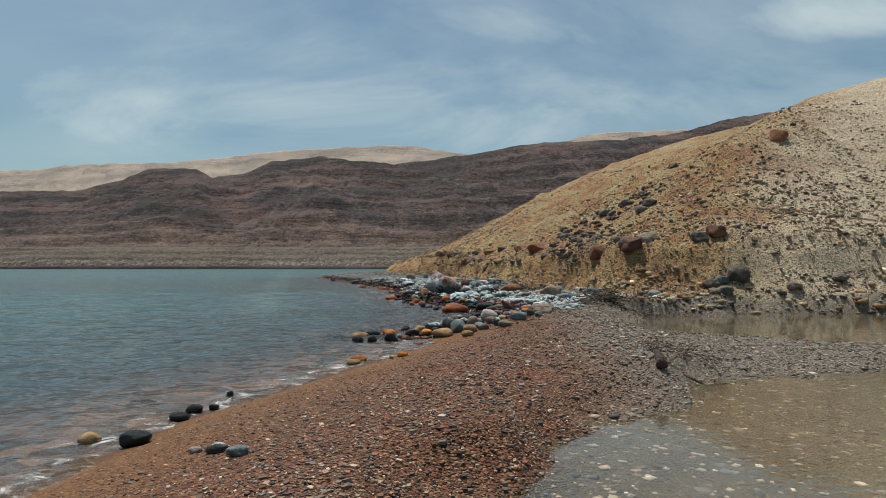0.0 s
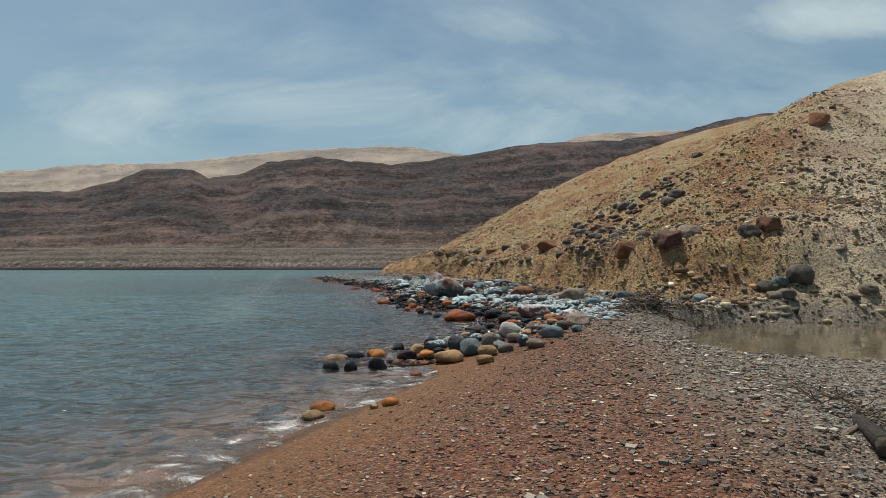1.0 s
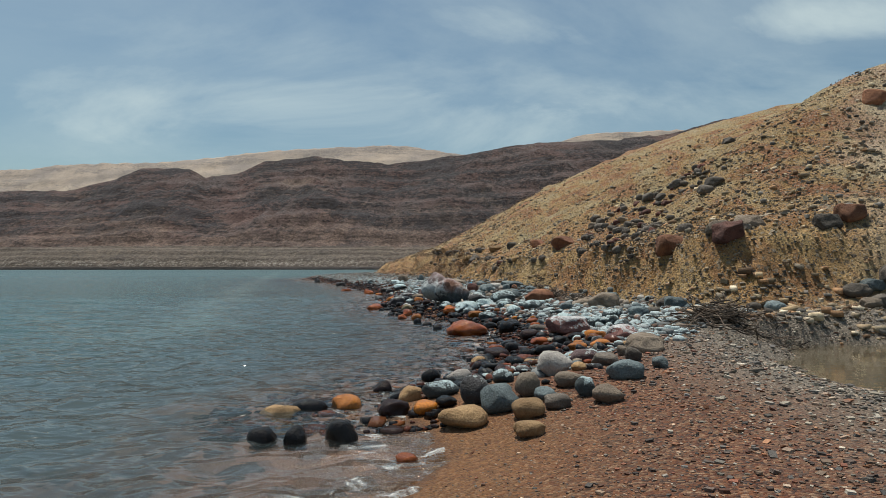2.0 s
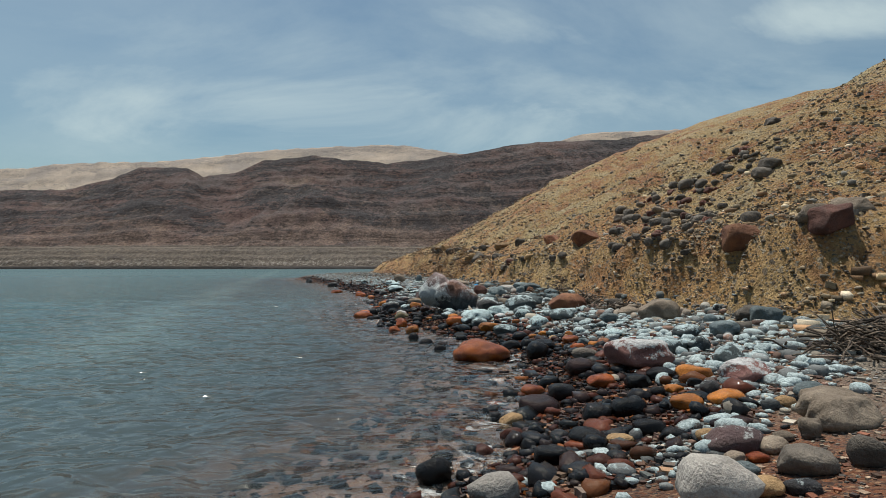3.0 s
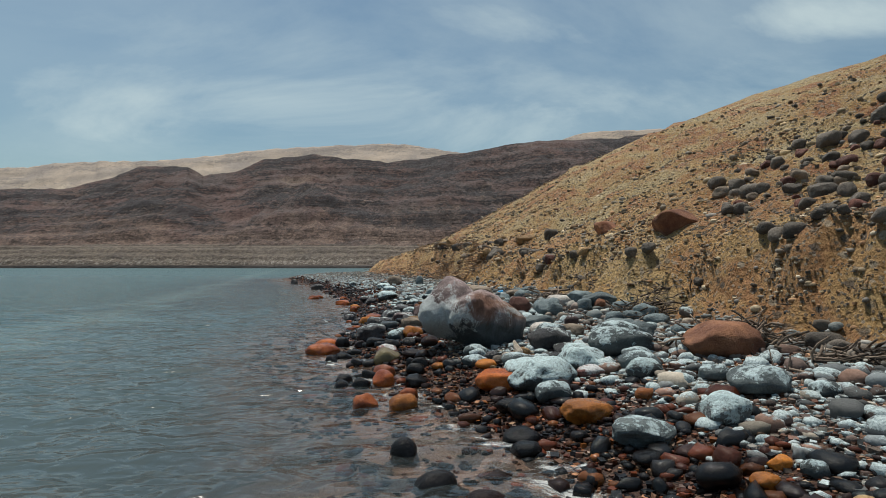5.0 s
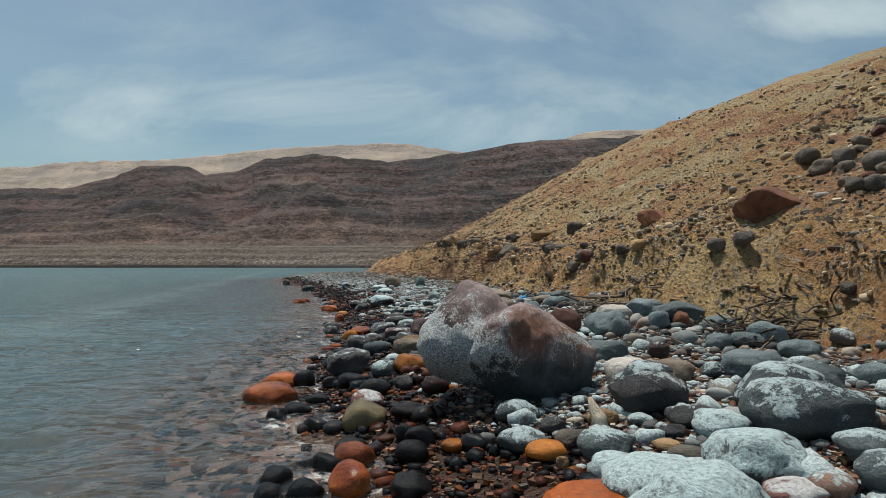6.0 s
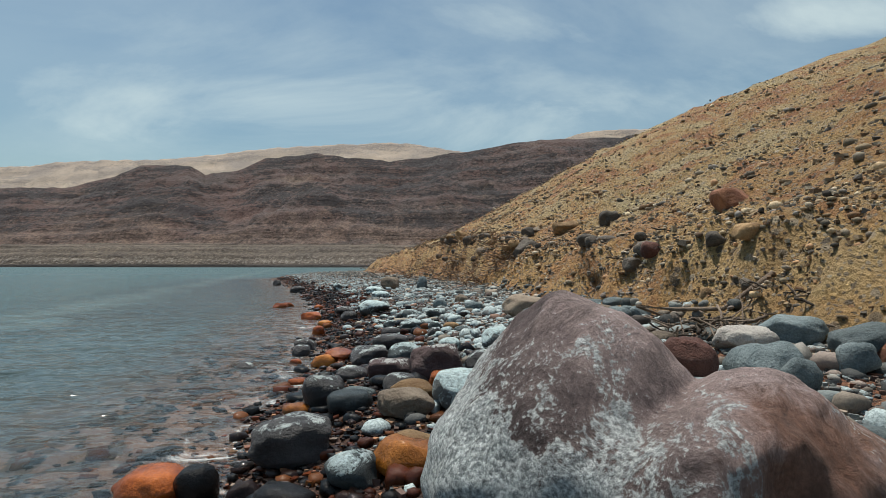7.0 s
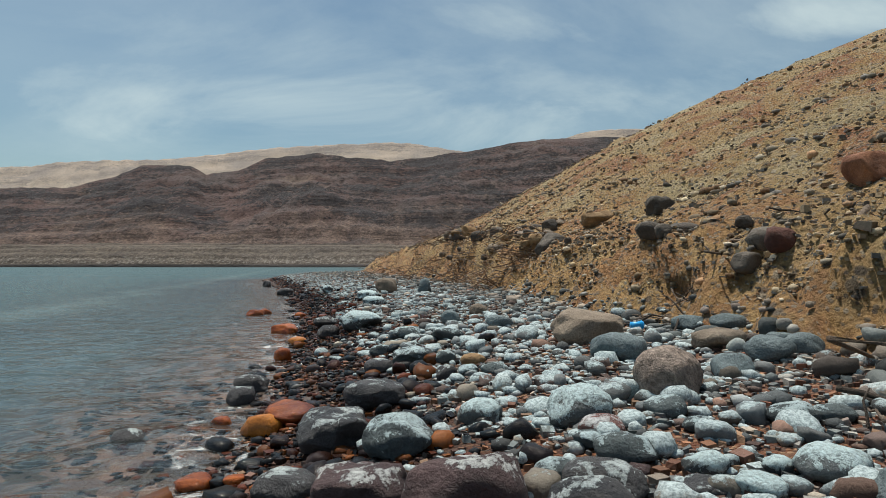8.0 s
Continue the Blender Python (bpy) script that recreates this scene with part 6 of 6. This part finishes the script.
# shingle of the beach
rng = np.random.default_rng(5)
n = 125000
y = 2.1 + 16.0 * rng.random(n) ** 1.5
x = rng.uniform(-1, 1, n) * (0.76 * y + 0.3)
keep = (x > shore_x(y) + 0.05 + 0.4 * rng.random(n)) & (inland(x, y) < 0.2) & (rng.random(n) < smooth(-0.3, 1.6, x - shore_x(y)) * 0.7 + 0.3)
keep &= (land_height(x, y) > -0.03)
x, y = x[keep], y[keep]
coarse = smooth(0.3, 2.6, x - shore_x(y))
size = power(rng, len(x), 0.014, 0.06, 2.6) * (0.55 + 0.50 * coarse) * (0.75 + 0.05 * y)
pale = rng.random(len(x)) < 0.16 + 0.68 * smooth(0.1, 1.9, x - 0.12 * y + 0.4 * rng.normal(size=len(x)))
scatter("shingle", x[~pale], y[~pale], size[~pale], PEBBLE, "red-brown and grey rounded shingle pebbles", (0.25, 0.5), level=0, seed=6, category="pebbles", angular=True)
scatter("pale_shingle", x[pale], y[pale], size[pale] * 1.1, PEBBLE_PALE, "pale grey and tan shingle pebbles beside the pools", (0.25, 0.5), level=0, seed=7, category="pebbles", angular=True)

# stones on the beds of the pools
n = 9000
x, y = rng.uniform(0.5, 9, n), 2.0 + 7.0 * rng.random(n) ** 1.4
keep = (land_height(x, y) < 0.03) & (x > shore_x(y) + 2)
scatter("pool_bed_stones", x[keep], y[keep], power(rng, keep.sum(), 0.03, 0.11, 1.5), PEBBLE_PALE, "pale flat stones on the pool's bed", (0.25, 0.4), 0, 14, 0.4)

# stones washed up between the far pool and the slope
n = 5200
x, y = rng.uniform(3.2, 17, n), rng.uniform(15.6, 20.2, n)
keep = (inland(x, y) < 0.7) & (land_height(x, y) > -0.05) & free(x, y) & (y > 16.0 + 0.5 * rng.normal(size=n)) & (inland(x, y) > -1.6)
scatter("pool_edge_stones", x[keep], y[keep], power(rng, keep.sum(), 0.05, 0.34, 1.9), SCREE, "pale, grey and brown stones washed up beside the pool", (0.35, 0.65), 0, 51, 0.25)

# stones strewn over the slope
n = 76000
y = 17 + 70 * rng.random(n) ** 1.7
x = foot_x(y) + rng.uniform(-1, 19, n) * rng.random(n) ** 0.6
x = np.where(y < 30, x + rng.uniform(0, 6, n), x)
bands = ripples(x * 0.35 + 0.15 * y, y * 0.25, 71) + 0.5 * ripples(x * 1.1, y * 0.9, 72)
d = inland(x, y)
keep = (d > 1.0) & (rng.random(n) < 0.35 + 0.9 * smooth(-0.1, 0.7, bands))
x, y = x[keep], y[keep]
size = power(rng, len(x), 0.045, 0.26, 2.5)
ok = free(x, y)
for sel, level, seed in ((ok & (size < 0.16), 0, 8), (ok & (size >= 0.16), 1, 38)):
    scatter("slope_stones", x[sel], y[sel], size[sel], SCREE, "tan, grey and dark stones strewn over the clay slope", level=level, seed=seed, sink=0.32, angular=level == 0)

n = 12000
x, y = rng.uniform(5.5, 26, n), 17.5 + 20 * rng.random(n) ** 1.3
sea_side, near_side = sides(x, y)
keep = (inland(x, y) > 0.05) & (near_side < sea_side + 1)
x, y = x[keep], y[keep]
scatter("slope_stones", x, y, power(rng, len(x), 0.035, 0.22, 2.2), SCREE, "pale and grey stones strewn over the clay slope", level=0, seed=41, sink=0.3, angular=True)

# stones sticking out of the eroded bank, thickest along its lip
n = 34000
y = 18.0 + 45 * rng.random(n) ** 1.5
x = foot_x(y) + np.abs(rng.normal(1.0, 0.8, n))
clump = ripples(x * 1.3, y * 1.3, 44) + 0.6 * ripples(x * 3.1, y * 3.1, 45)
keep = (inland(x, y) > 0.3) & (clump + 0.5 * rng.normal(size=n) > -0.15)
x, y = x[keep], y[keep]
size = power(rng, len(x), 0.028, 0.13, 2.3)
for sel, level, seed in ((size < 0.07, 0, 39), (size >= 0.07, 1, 40)):
    scatter("bank_stones", x[sel], y[sel], size[sel], SCREE, "grey and tan stones sticking out of the eroded bank", (0.45, 0.85), level, seed, 0.36, angular=level == 0)

# cobbles of the stony shore, by how far they lie from the water
n = 52000
y = 11.6 + 75 * rng.random(n) ** 1.7
x = shore_x(y) + (foot_x(y) + 0.3 - shore_x(y) + 1.8) * rng.random(n) - 1.8
off = x - shore_x(y) + 0.35 * rng.normal(size=n) + 0.5 * ripples(x * 0.8, y * 0.8, 15)
keep = (inland(x, y) < 0.25) & ((y > 13.2 + 1.0 * np.clip(x - 0.9, 0, 9) + 0.3 * rng.normal(size=n)) | (off < -0.1))
x, y, off = x[keep], y[keep], off[keep]
size = power(rng, len(x), 0.05, 0.24, 2.1)
ok = free(x, y) & ((off > 0.15) | (rng.random(len(x)) < 0.5))
x, y, off, size = x[ok], y[ok], off[ok], size[ok]
wet, salt = off < 1.22, (off >= 1.22) & (off < 3.6)
dry = ~wet & ~salt
deep = off < -0.2
keep = ~deep | (y < 34)
x, y, off, size, wet, salt, dry, deep = (a[keep] for a in (x, y, off, size, wet, salt, dry, deep))
fine = (size < 0.12) | (y > 36)
for part_, near in ((fine & (y > 36), 0), (fine & (y <= 36), 1), (~fine, 2)):
    sel = part_ & wet & ~deep
    scatter("wet_cobbles", x[sel], y[sel], size[sel], COBBLE_WET, "wet black, brown and red cobbles at the water's edge", level=near, seed=9 + near)
    sel = part_ & deep
    scatter("sunken_cobbles", x[sel], y[sel], size[sel], COBBLE_WET, "dark cobbles under shallow water", level=0, seed=12 + near)
    sel = part_ & salt
    scatter("salted_cobbles", x[sel], y[sel], size[sel], COBBLE_SALT, "grey cobbles whitened by a crust of salt", level=near, seed=15 + near)
    sel = part_ & dry
    scatter("grey_cobbles", x[sel], y[sel], size[sel], COBBLE_GREY, "dry grey and tan cobbles below the bank", level=near, seed=18 + near)

# grit and small stones between the cobbles
n = 58000
y = 13.0 + 27 * rng.random(n) ** 1.25
x = shore_x(y) - 0.2 + (foot_x(y) + 0.2 - shore_x(y)) * rng.random(n)
off = x - shore_x(y) + 0.3 * rng.normal(size=n) + 0.5 * ripples(x * 0.8, y * 0.8, 15)
size, lot = power(rng, n, 0.026, 0.085, 1.6), rng.random(n)
keep = (inland(x, y) < 0.1) & (y > 13.2 + 1.0 * np.clip(x - 0.9, 0, 9))
for sel, mat_, seed, name_, label_ in ((lot < 0.35, GRIT_RED, 30, "grit", "red-brown grit between the cobbles"), ((lot >= 0.35) & (off < 1.2), COBBLE_WET, 31, "wet_pebbles", "wet dark and rusty pebbles between the cobbles"), ((lot >= 0.35) & (off >= 1.2), COBBLE_GREY, 32, "grey_pebbles", "grey and tan pebbles between the cobbles")):
    scatter(name_, x[keep & sel], y[keep & sel], size[keep & sel], mat_, label_, level=0, seed=seed, angular=True)
